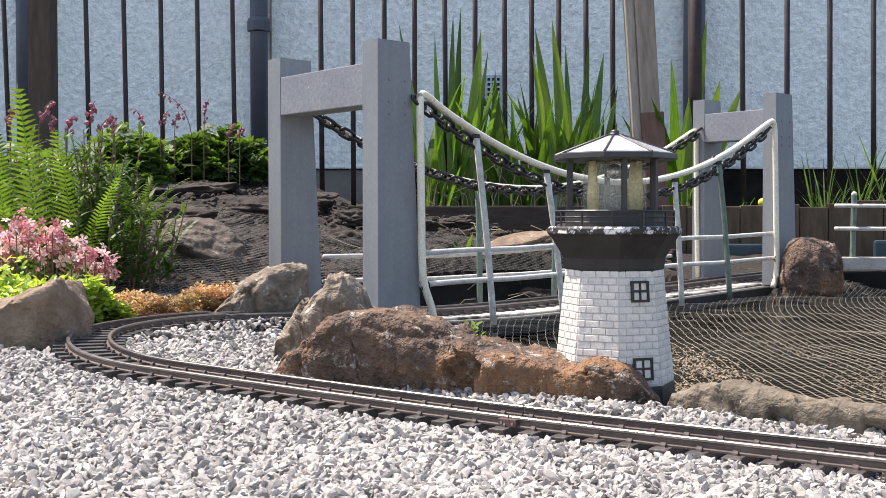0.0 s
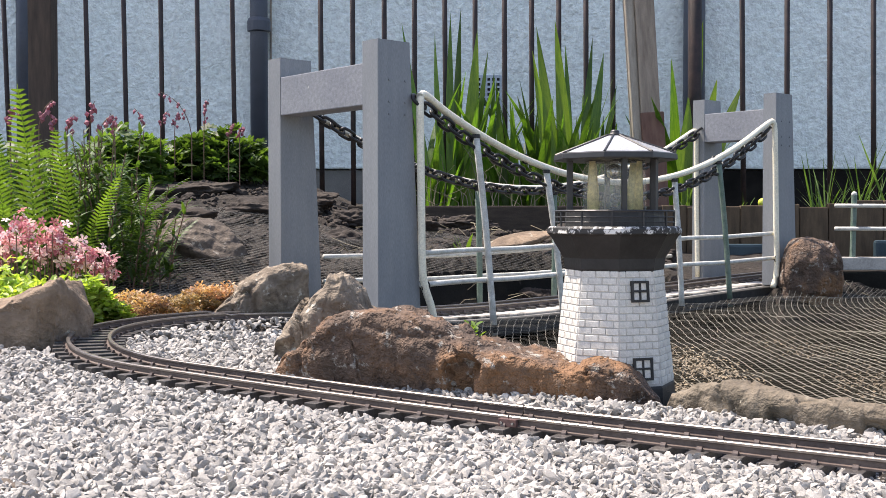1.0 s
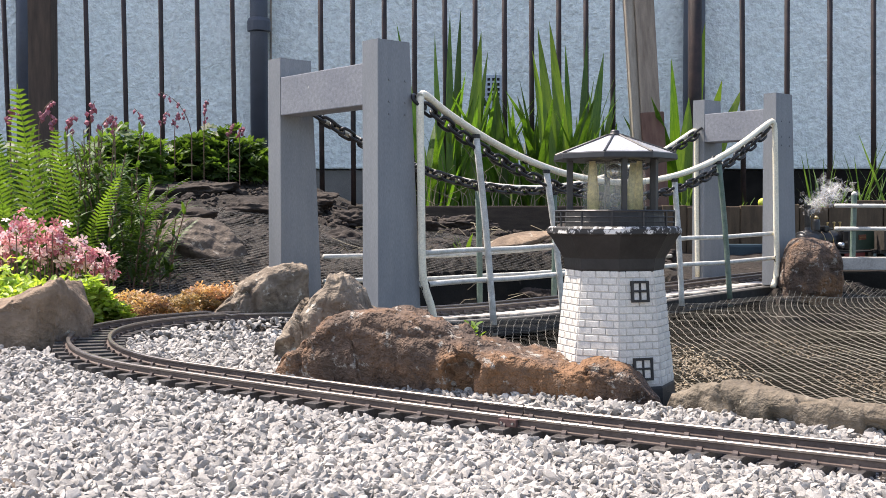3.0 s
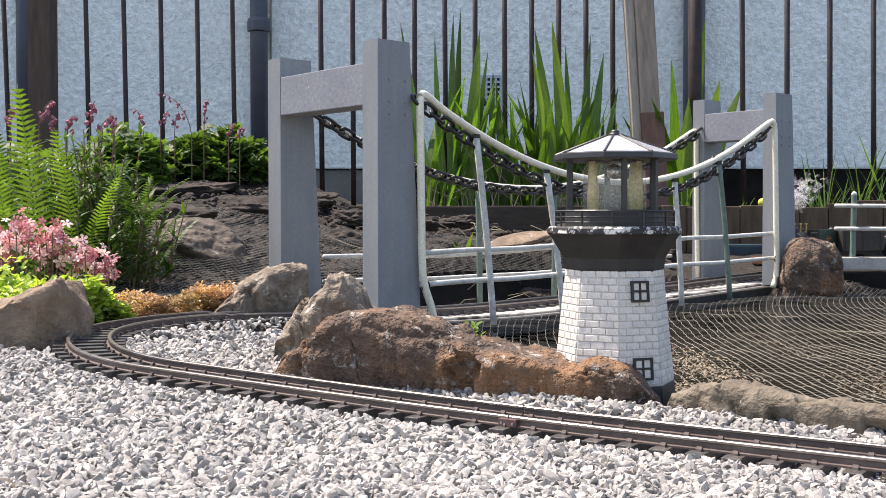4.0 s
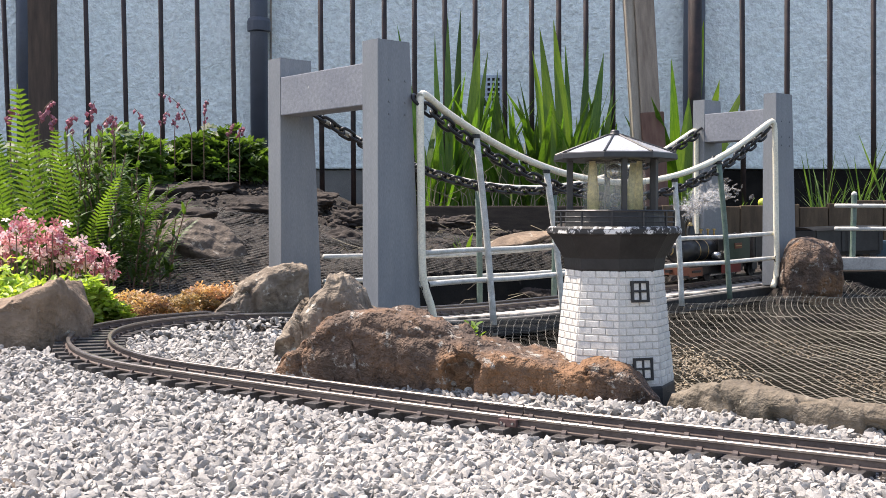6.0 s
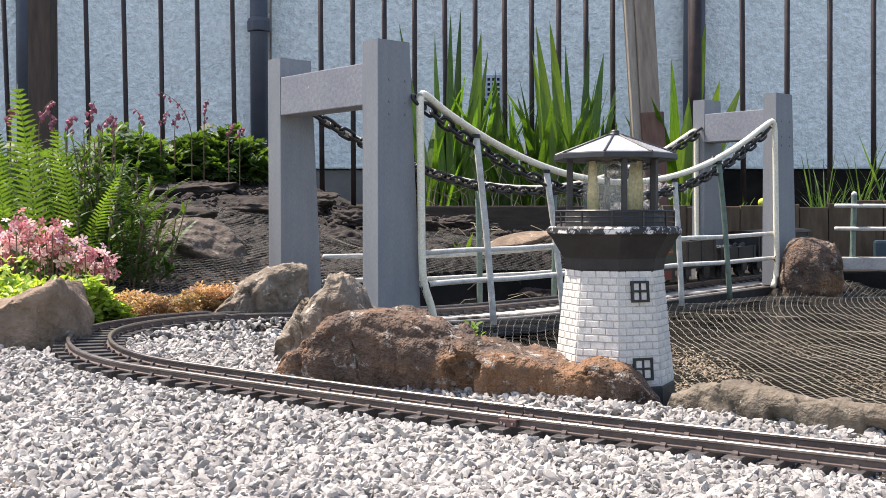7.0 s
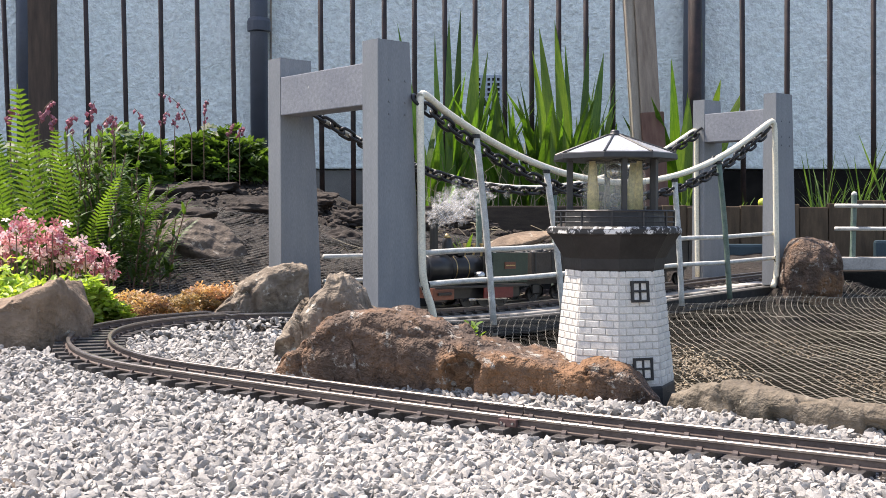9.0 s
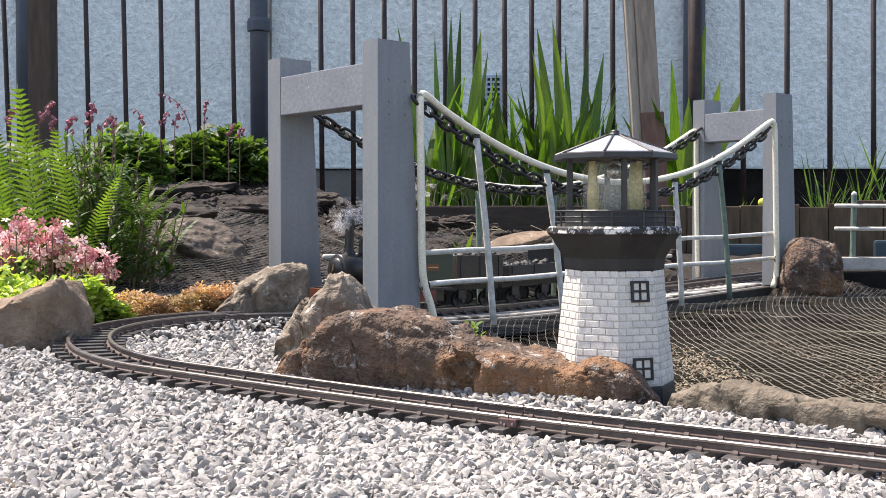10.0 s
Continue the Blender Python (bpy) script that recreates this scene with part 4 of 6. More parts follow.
    for z, r in ((0.1808, 0.0011), (0.1755, 0.0006), (0.171, 0.0006)):
        ring = [(rr * math.cos(q * math.tau / 32), rr * math.sin(q * math.tau / 32), z) for q in range(33)]
        part("railing_ring", tube(ring, r, 6), M_BLACKPLASTIC, t)
    for q in range(12):
        a = q * math.tau / 12
        part("baluster", tube([(rr * math.cos(a), rr * math.sin(a), 0.166), (rr * math.cos(a), rr * math.sin(a), 0.1808)], 0.0009, 6), M_BLACKPLASTIC, t)
    part("lantern_base", lathe([(0.045, 0.1668), (0.045, 0.168), (0.044, 0.1805), (0.043, 0.1815)], 32), M_BLACKPLASTIC, t)
    # lantern
    for q in (-81, 12, 59, 120, 190):
        a = radians(242 + q)
        part("lantern_post", boxed(0.0405 * math.cos(a), 0.0405 * math.sin(a), 0.2040, 0.0055, 0.0048, 0.046, math.degrees(a), bevel=0.0006), M_BLACKPLASTIC, t)
    part("lantern_glass", lathe([(0.029, 0.1812), (0.0285, 0.2036), (0.027, 0.2264)], 28), M_CLEAR, t, "clear plastic lantern cylinder", smooth=True)
    for a0 in (112, 192, 300, 20):
        bm = bmesh.new()
        vs = []
        for z, w in ((0.1814, 19), (0.1987, 17), (0.2133, 13), (0.2254, 10)):
            vs.append([bm.verts.new((0.0262 * math.cos(radians(a0 + w * q)), 0.0262 * math.sin(radians(a0 + w * q)), z)) for q in (-1, -0.5, 0, 0.5, 1)])
        for u, v in zip(vs, vs[1:]):
            for q in range(4):
                bm.faces.new((u[q], u[q + 1], v[q + 1], v[q]))
        bmesh.ops.solidify(bm, geom=bm.faces, thickness=0.0012)
        part("reflector", bm, M_LENS, t, "yellowed plastic reflector", smooth=True)
    part("bulb_holder", lathe([(0.0125, 0.1812), (0.012, 0.1831), (0.0105, 0.1997), (0.007, 0.2055), (0.006, 0.2099)], 20), M_CLEAR, t, smooth=True)
    part("bulb", lathe([(0.002, 0.2099), (0.0065, 0.2118), (0.008, 0.2167), (0.006, 0.2215), (0.002, 0.2235)], 18), M_STEEL, t, smooth=True)
    # roof
    phase = radians(233)
    part("roof_rim", lathe([(0.0555, 0.2264), (0.0562, 0.2273), (0.0558, 0.2315), (0.0545, 0.2322)], 8, phase), M_BLACKPLASTIC, t)
    part("roof", lathe([(0.0540, 0.2317), (0.030, 0.2391), (0.007, 0.2486), (0.004, 0.2490)], 8, phase), M_BLACKPLASTIC, t)
    for q in range(8):
        a, b = phase + q * math.tau / 8, phase + (q + 1) * math.tau / 8
        bm = bmesh.new()
        lo, hi = (0.0530, 0.2326), (0.0075, 0.2490)
        pt = lambda r, z, ang, f: Vector((r * math.cos(a), r * math.sin(a), z)).lerp(Vector((r * math.cos(b), r * math.sin(b), z)), f)
        q4 = [bm.verts.new(pt(lo[0], lo[1], a, 0.035)), bm.verts.new(pt(lo[0], lo[1], a, 0.965)), bm.verts.new(pt(hi[0], hi[1], a, 0.8)), bm.verts.new(pt(hi[0], hi[1], a, 0.2))]
        bm.faces.new(q4)
        bmesh.ops.solidify(bm, geom=bm.faces, thickness=-0.001)
        part("roof_panel", bm, M_SOLAR, t, "smooth roof panel, painted pale for the sky it reflects")
        part("roof_rib", tube([(0.0545 * math.cos(a), 0.0545 * math.sin(a), 0.2323), (0.006 * math.cos(a), 0.006 * math.sin(a), 0.2497)], 0.0011, 6), M_BLACKPLASTIC, t)
    part("finial", lathe([(0.0075, 0.2486), (0.0078, 0.2503), (0.004, 0.2512), (0.0042, 0.2525), (0.0032, 0.2539), (0.001, 0.2545)], 16), M_BLACKPLASTIC, t, smooth=True)


# ---- house, fence and the back of the garden ----
WALL_Y = 4.2
FENCE_Y = 3.3


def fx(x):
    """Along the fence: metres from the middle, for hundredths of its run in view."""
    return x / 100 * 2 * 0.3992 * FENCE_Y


def house():
    top = 1.95
    tagged(part("wall_north", boxed(0.2, WALL_Y + 0.15, (top + 0.357) / 2, 9.0, 0.3, top - 0.357, bevel=0.006), M_RENDERED), "pale blue roughcast house wall", "wall", kind="structure")
    tagged(part("plinth_1", boxed(-2.05, WALL_Y + 0.158, 0.2, 4.0, 0.29, 0.306, bevel=0.004), M_CONCRETE), "bare grey concrete plinth under the house wall", "plinth", kind="structure")
    tagged(part("plinth_2", boxed(2.32, WALL_Y + 0.158, 0.2, 4.7, 0.29, 0.306, bevel=0.004), M_PLINTH), "black bitumen-painted plinth under the house wall", "plinth", kind="structure")
    # air brick
    t = thing("wall_vent", pose(0.172, WALL_Y - 0.004, 0.646), "white air brick with square holes in the wall", "wall vent")
    part("frame", boxed(0, 0, 0, 0.098, 0.012, 0.128, bevel=0.003), M_WHITE, t)
    for i in range(5):
        for j in range(6):
            # solid black blocks paint the shade inside the square holes
            part("hole", boxed(-0.036 + i * 0.018, -0.0062, -0.047 + j * 0.0188, 0.0098, 0.002, 0.0105, bevel=0.0008), M_HOLE_SHADE, t)
    # down pipes
    for x, y, r, lab in ((-0.685, WALL_Y - 0.05, 0.033, "dark grey plastic downpipe with a collar on the wall"), (0.935, WALL_Y - 0.05, 0.040, "dark grey plastic downpipe on the wall behind the fence"),
                         (-1.562, WALL_Y - 0.05, 0.026, "dark grey plastic downpipe at the corner of the wall")):
        t = thing("downpipe", pose(x, y, 0.0), lab, "downpipe", "downpipes")
        part("pipe", lathe([(r, 0.30), (r, 0.9), (r, 1.9)], 20), M_PIPE, t, smooth=True)
        if -1.0 < x < 0:
            part("collar", lathe([(r, 0.862), (r * 1.32, 0.866), (r * 1.32, 0.9), (r * 1.2, 0.912), (r, 0.916)], 20), M_PIPE, t)
        part("shoe", lathe([(r * 1.35, 0.30), (r * 1.35, 0.385), (r * 1.1, 0.40)], 20), M_PLINTH, t)
    tagged(part("cable", tube([(-0.645, WALL_Y - 0.004, 0.4), (-0.648, WALL_Y - 0.004, 0.8), (-0.642, WALL_Y - 0.004, 1.9)], 0.004, 6), M_PALETIMBER), "thin pale cable fixed to the wall", "cable")


def fence():
    t = thing("railing_fence", pose(0, FENCE_Y, 0.0), "rusty dark iron railings in front of the house wall", "fence")
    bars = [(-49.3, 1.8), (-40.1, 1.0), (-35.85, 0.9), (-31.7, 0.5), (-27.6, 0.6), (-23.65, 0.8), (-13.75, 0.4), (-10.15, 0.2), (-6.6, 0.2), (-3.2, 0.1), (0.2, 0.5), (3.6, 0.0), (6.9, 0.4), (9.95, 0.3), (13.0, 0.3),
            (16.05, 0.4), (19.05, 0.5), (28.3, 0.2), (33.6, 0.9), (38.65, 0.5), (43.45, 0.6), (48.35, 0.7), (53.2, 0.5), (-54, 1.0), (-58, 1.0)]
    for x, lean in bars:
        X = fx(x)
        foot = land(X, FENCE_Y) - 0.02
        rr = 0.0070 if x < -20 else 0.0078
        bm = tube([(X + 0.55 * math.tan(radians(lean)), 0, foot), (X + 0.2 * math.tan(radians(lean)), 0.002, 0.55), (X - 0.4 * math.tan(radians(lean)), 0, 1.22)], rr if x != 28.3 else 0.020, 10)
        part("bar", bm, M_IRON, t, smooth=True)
    part("top_rail", boxed(0, 0, 1.2, 4.4, 0.012, 0.04, bevel=0.002), M_IRON, t)
    # timber posts
    p = thing("fence_post", pose(-1.177, FENCE_Y - 0.02, 0), "dark brown square timber fence post", "fence post", "fence posts")
    part("timber", boxed(0, 0, 0.725, 0.068, 0.062, 1.15, bevel=0.004), M_DARKPOST, p)
    p = thing("fence_post", pose(0.600, FENCE_Y - 0.07, 0.40, 0, -3.6, 0), "leaning weathered timber post with a rusty red foot", "fence post", "fence posts")
    part("timber", boxed(0.002, 0, 0.44, 0.056, 0.064, 0.94, bevel=0.004), M_TIMBERPOST, p)
    part("side_board", boxed(-0.0385, 0.004, 0.45, 0.024, 0.052, 0.92, bevel=0.003), M_PALETIMBER, p, "narrow pale board along the left of the post")
    part("shoe", boxed(0.006, 0, -0.07, 0.066, 0.070, 0.29, bevel=0.003), M_REDPAINT, p, "rusty red painted foot")


def beds():
    t = thing("bed_edging", pose(0, 2.95, 0), "row of dark brown upright boards edging the raised bed", "bed edging")
    rnd = random.Random(3)
    x = 0.58
    while x < 1.9:
        w = rnd.uniform(0.06, 0.085)
        top = 0.203 + rnd.uniform(-0.004, 0.006) + (0.010 if x > 0.95 else 0)
        part("board", boxed(x + w / 2, rnd.uniform(-0.004, 0.004), (top + 0.03) / 2, w - 0.0015, 0.022, top - 0.03, rnd.uniform(-1, 1), bevel=0.003), M_PLANK, t)
        x += w
    b = tagged(part("sleeper_board", boxed(0.22, 2.98, 0.158, 0.95, 0.05, 0.09, -2, bevel=0.004), M_ROTTEN), "dark rotting timber board holding back the flower bed", "timber board")
    tagged(part("tarpaulin", boxed(0.80, 2.90, 0.078, 0.30, 0.02, 0.05, 3, bevel=0.008), M_BLUE), "faded blue plastic sheet at the foot of the boards", "plastic sheet")
    tagged(part("tarpaulin", boxed(1.25, 2.88, 0.088, 0.26, 0.02, 0.05, -2, bevel=0.008), M_BLUE), "faded blue plastic sheet behind the hand rail", "plastic sheet")
    M_YELLOW = mat("yellow_green_ball", (0.55, 0.60, 0.06), (0.45, 0.50, 0.05), 60, 0.5, bump=0.2)
    bm = bmesh.new()
    bmesh.ops.create_icosphere(bm, subdivisions=3, radius=0.0125)
    ball = part("ball", bm, M_YELLOW, smooth=True)
    ball.location = (0.866, 3.01, 0.212)
    tagged(ball, "small yellow-green ball on the raised bed", "ball")
    # trestle at the far end of the line
    y = 2.47
    t = thing("side_railing", pose(0, y, 0), "white rod side railing on a pale timber beam beside the line", "hand rail")
    for z in (0.1975, 0.1465):
        part("rod", tube([(0.872, 0, z), (1.1, 0, z - 0.001), (1.6, 0, z)], 0.0046, 10), M_WHITEROD, t, smooth=True)
    for X in (0.917, 1.12, 1.33):
        part("upright", tube([(X - 0.003, 0.007, 0.06), (X, 0.007, 0.222)], 0.0062, 10), M_GREENROD, t, "pale green upright")
        bm = bmesh.new()
        bmesh.ops.create_icosphere(bm, subdivisions=2, radius=0.0066)
        k = part("cap", bm, M_WHITEROD, t, smooth=True)
        k.location = (X, 0.007, 0.223)
    part("beam", boxed(1.25, 0.01, 0.0685, 0.76, 0.03, 0.029, bevel=0.003), M_DECK, t, "weathered pale timber beam")
    tagged(part("trestle_panel", boxed(1.26, y - 0.004, 0.004, 0.76, 0.03, 0.095, bevel=0.004), M_LINER), "black lined trestle side under the beam", "trestle")
    tagged(part("wire", tube(smooth_line([(0.872, y - 0.02, 0.05), (0.885, y - 0.03, 0.03), (0.905, y - 0.05, 0.012), (0.93, y - 0.06, 0.0)], 5), 0.0011, 5), M_TWIG), "loose end of pale wire at the beam", "wire")
    tagged(part("trackbed", boxed(1.35, 2.66, 0.030, 1.1, 0.12, 0.05, bevel=0.004), M_BLACKWOOD), "black timber bed carrying the far track", "trackbed", kind="structure")


# ---- netting ----
def net_height(x, y):
    z = land(x, y)
    p = pond(x, y)
    w = 0.006 * noise.noise((x * 5, y * 5, 7.0)) + 0.003 * noise.noise((x * 16, y * 16, 2.0))
    return max(z + 0.012 + w, 0.012 + 0.012 * ease((y - 1.0) / 1.2) + w - 0.012 * p)


def drape(x, y):
    """The bank netting hangs smooth over the bumps of the soil."""
    west = ease((-0.2 - x) / 0.3)
    rise = (0.125 + 0.075 * west) * (y - 1.85 - max(0.0, x + 0.05) * 0.9)
    return grade(y) + min(max(rise, 0.0), 0.2) + 0.022 + 0.006 * noise.noise((x * 5, y * 5, 4.0))


def net(name, inside, bounds, pitch, lean, label, radius=0.00040, sweep=0.0, cross=0.42, wobble=0.0006):
    """A knotted net: wavering strands both ways, laid over the ground and the pond."""
    (x0, x1), (y0, y1) = bounds
    verts, faces = [], []

    def strand(points, r):
        n = len(points)
        if n < 3:
            return
        base = len(verts)
        for i, p in enumerate(points):
            q = points[min(i + 1, n - 1)] - points[max(i - 1, 0)]
            sx = Vector((q.y, -q.x, 0)).normalized() * r
            verts.extend((p - sx, p + Vector((0, 0, r * 1.4)), p + sx))
        for i in range(n - 1):
            for k in range(3):
                a, b = base + i * 3 + k, base + i * 3 + (k + 1) % 3
                faces.append((a, b, b + 3, a + 3))

    def run(family):
        span = int((x1 - x0 + abs(lean) * (y1 - y0)) / pitch) + 2 if family == 0 else int((y1 - y0) / (pitch * 1.0)) + 2
        for k in range(span):
            pts = []
            n = int(((y1 - y0) if family == 0 else (x1 - x0)) / 0.016)
            for i in range(n):
                if family == 0:
                    y = y0 + i * 0.016
                    x = x0 + k * pitch + lean * (y - y0) + sweep * max(0.0, (y - 1.25) / 1.05) ** 2.6 + 0.006 * noise.noise((k * 0.10, y * 4, 0)) + wobble * (1 if i % 2 else -1)
                else:
                    x = x0 + i * 0.016
                    y = y0 + k * pitch + 0.02 * math.sin(x * 6) + 0.006 * noise.noise((k * 0.16, x * 5, 9)) + wobble * (1 if i % 2 else -1)
                if inside(x, y):
                    pts.append(Vector((x, y, net_height(x, y) if sweep else drape(x, y))))
                else:
                    strand(pts, radius * (1 if family == 0 else cross))
                    pts = []
            strand(pts, radius * (1 if family == 0 else cross))
    run(0)
    run(1)
    tagged(raw(name, verts, faces, M_NET if sweep else M_NET_DARK), label, "netting", kind="stuff")


def nets():
    def front(x, y):
        s, e = across(x, y)
        return y > front_line(x) + 0.025 and e < -0.03 and max(s + 0.02, x - 0.0) > 0 and y < 2.42
    net("pond_netting", front, ((-0.6, 1.9), (0.7, 2.45)), 0.0115, 0.0, "pale garden netting stretched over the dark pond", 0.00040, 0.19, 0.22)

    def back(x, y):
        s, e = across(x, y)
        return e > 0.275 and y < 2.62 and x < 0.5 and x > -0.75 and s > -0.25 and not (s < 0 and y < 1.78)
    net("bank_netting", back, ((-1.2, 0.6), (1.7, 2.65)), 0.0135, 0.45, "dark garden netting pegged over the soil bank", 0.00032, 0.0, 0.7)


# ---- plants ----
def leaf_strip(length, width, bend, n=6, fold=0.15, tip=1.0):
    """Vertices and faces of a long leaf that grows along +z and bends towards +x."""
    v, f = [], []
    for i in range(n + 1):
        t = i / n
        w = width * (min(1.0, 0.55 + t * 1.6)) * (1 - t ** (2.6 * tip)) * 0.5 + 0.0002
        a = bend * t
        x = length * (1 - math.cos(a)) / max(bend, 1e-3) if bend > 1e-3 else 0
        z = length * (math.sin(a) / bend) if bend > 1e-3 else length * t
        v += [(x, -w, z), (x - w * fold, 0, z), (x, w, z)]
    for i in range(n):
        for k in (0, 1):
            a = i * 3 + k
            f.append((a, a + 1, a + 4, a + 3))
    return v, f


SWAYING = []


def blades(name, where, count, length, width, rnd, material, label, category, lean=(0.05, 0.5), spread_r=0.06, bends=3):
    """A tuft of long leaves: one thing with its leaves as parts."""
    x, y, z = where
    t = thing(name, pose(x, y, z), label, category)
    meshes = []
    for k in range(bends):
        v, f = leaf_strip(1.0, width / length[1], 0.10 + 0.45 * k / max(1, bends - 1), 8)
        me = bpy.data.meshes.new("leaf")
        me.from_pydata(v, [], f)
        me.materials.append(material)
        me.shade_smooth()
        meshes.append(me)
    for k in range(count):
        ob = new("leaf", rnd.choice(meshes))
        ob.parent = t
        L = rnd.uniform(*length)
        a = rnd.uniform(0, 360)
        r = spread_r * math.sqrt(rnd.random())
        if name == "sword_leaved_plant" and k % 5 == 0:
            SWAYING.append(ob)
        ob.matrix_basis = pose(r * math.cos(radians(a)) * 1.3, r * math.sin(radians(a)) * 0.6, -0.01, 0, math.degrees(rnd.uniform(*lean)), a + rnd.uniform(-50, 50)) @ pose(0, 0, 0, 0, 0, rnd.uniform(-70, 70)) @ Matrix.Diagonal((L, L * rnd.uniform(0.8, 1.25), L, 1))
    return t


def frond_mesh(pairs, bend, material):
    """A fern frond of unit length with toothed pinnae, growing up +z and arching towards +x."""
    v, f = [], []

    def spine(t):
        a = bend * t
        return Vector((((1 - math.cos(a)) / bend), 0, math.sin(a) / bend)), Vector((math.sin(a), 0, math.cos(a)))
    for i in range(12):
        p, d = spine(i / 11)
        w = 0.006 * (1 - i / 14)
        v += [tuple(p + Vector((0, -w, 0))), tuple(p + Vector((0, w, 0)))]
    for i in range(11):
        f.append((2 * i, 2 * i + 1, 2 * i + 3, 2 * i + 2))
    for i in range(pairs):
        t = 0.10 + 0.89 * i / pairs
        p, d = spine(t)
        L = 0.100 * math.sin(math.pi * (0.12 + 0.86 * t)) ** 0.8 + 0.012
        w = 0.86 / pairs * 0.33
        side = Vector((d.z, 0, -d.x))
        for s in (-1, 1):
            o = Vector((0, s, 0)) * 0.92 + d * 0.38
            base = len(v)
            m = 4
            for k in range(m + 1):
                u = k / m
                c = p + o * (L * u) + side * (0.25 * L * u * u)
                ww = w * (1 - u ** 2) * (1.0 if k % 2 else 0.8) + 0.0008
                v += [tuple(c - d * ww), tuple(c + d * ww)]
            for k in range(m):
                f.append((base + 2 * k, base + 2 * k + 1, base + 2 * k + 3, base + 2 * k + 2))
    me = bpy.data.meshes.new("frond")
    me.from_pydata(v, [], f)
    me.materials.append(material)
    return me


def ferns():
    rnd = random.Random(12)
    # one fern in two greens, lit and shaded by colour
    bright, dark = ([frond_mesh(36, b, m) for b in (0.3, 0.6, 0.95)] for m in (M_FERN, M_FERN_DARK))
    # upright backlit fronds beside the flowers: foot, length, tilt, turn
    t = thing("fern", pose(-0.652, 1.80, land(-0.652, 1.80)), "bright green fern with upright backlit fronds", "fern", "ferns in the bed")
    for x, y, L, tilt, turn in ((0.0, 0.0, 0.372, -3, -78), (0.045, 0.02, 0.305, 2, -95), (-0.05, 0.03, 0.30, -8, -70), (0.055, -0.02, 0.24, 10, -40)):
        ob = new("frond", bright[1])
        ob.parent = t
        ob.matrix_basis = pose(x, y, 0, 0, tilt, 0) @ pose(0, 0, 0, 0, 0, turn) @ Matrix.Diagonal((L, L * 0.85, L, 1))
    spots = ((-0.585, 1.93, 0.26, 7, 8), (-0.70, 1.95, 0.27, 6, 8), (-0.545, 2.0, 0.22, 8, 18), (-0.64, 2.10, 0.28, 7, 10), (-0.77, 2.0, 0.27, 6, 10))
    for x, y, L, n, lean in spots:
        t = thing("fern", pose(x, y, land(x, y)), "green fern with arching fronds, mostly in a shade-darkened green", "fern", "ferns in the bed")
        for k in range(n):
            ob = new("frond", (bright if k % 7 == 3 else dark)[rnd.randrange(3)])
            ob.parent = t
            s = L * rnd.uniform(0.6, 1.05)
            a = 360 * k / n + rnd.uniform(-25, 25)
            ob.matrix_basis = pose(rnd.uniform(-0.02, 0.02), rnd.uniform(-0.02, 0.02), -0.005, 0, rnd.uniform(2, 9 + lean * 0.7), a) @ Matrix.Diagonal((s * 1.1, s * 0.8, s, 1))
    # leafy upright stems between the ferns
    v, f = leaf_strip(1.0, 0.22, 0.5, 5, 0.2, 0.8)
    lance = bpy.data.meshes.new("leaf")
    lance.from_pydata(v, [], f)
    # these leaves share the fern green that has shade put in
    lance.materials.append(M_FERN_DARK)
    stems = [(rnd.uniform(-0.71, -0.545), rnd.uniform(1.84, 2.04), rnd.uniform(0.20, 0.30)) for _ in range(22)] + [(rnd.uniform(-0.53, -0.48), rnd.uniform(1.88, 2.0), rnd.uniform(0.12, 0.19)) for _ in range(7)]
    for x, y, h in stems + [(-0.60, 1.80, 0.21), (-0.555, 1.83, 0.23), (-0.53, 1.88, 0.21), (-0.50, 1.90, 0.19), (-0.58, 1.88, 0.25), (-0.635, 1.86, 0.25), (-0.485, 1.94, 0.16), (-0.62, 1.90, 0.27), (-0.545, 1.94, 0.23), (-0.68, 1.88, 0.25), (-0.72, 1.84, 0.24)]:
        z = land(x, y)
        t = thing("leafy_stem", pose(x, y, z), "upright stem of narrow dark green leaves", "plant", "leafy stems in the bed")
        bend = rnd.uniform(-0.05, 0.05)
        part("stalk", tube([(0, 0, -0.01), (bend * 0.4, 0, h * 0.5), (bend, -0.01, h)], 0.0018, 5, None, 0.5), M_STALK, t)
        n = int(h / 0.0085)
        for k in range(n):
            u = 0.12 + 0.88 * k / n
            ob = new("leaf", lance)
            ob.parent = t
            s = rnd.uniform(0.028, 0.052) * (1.1 - 0.45 * u)
            ob.matrix_basis = pose(bend * u, -0.01 * u, h * u, 0, 0, k * 137 + rnd.uniform(-20, 20)) @ pose(0, 0, 0, 0, rnd.uniform(32, 72), 0) @ Matrix.Diagonal((s, s, s, 1))


def small_leaf():
    v = [(0, 0, 0), (0.35, -0.26, 0.05), (0.8, -0.2, 0.02), (1.05, 0, -0.08), (0.8, 0.2, 0.02), (0.35, 0.26, 0.05), (0.45, 0, -0.03)]
    f = [(0, 1, 6), (1, 2, 6), (2, 3, 6), (3, 4, 6), (4, 5, 6), (5, 0, 6)]
    return v, f


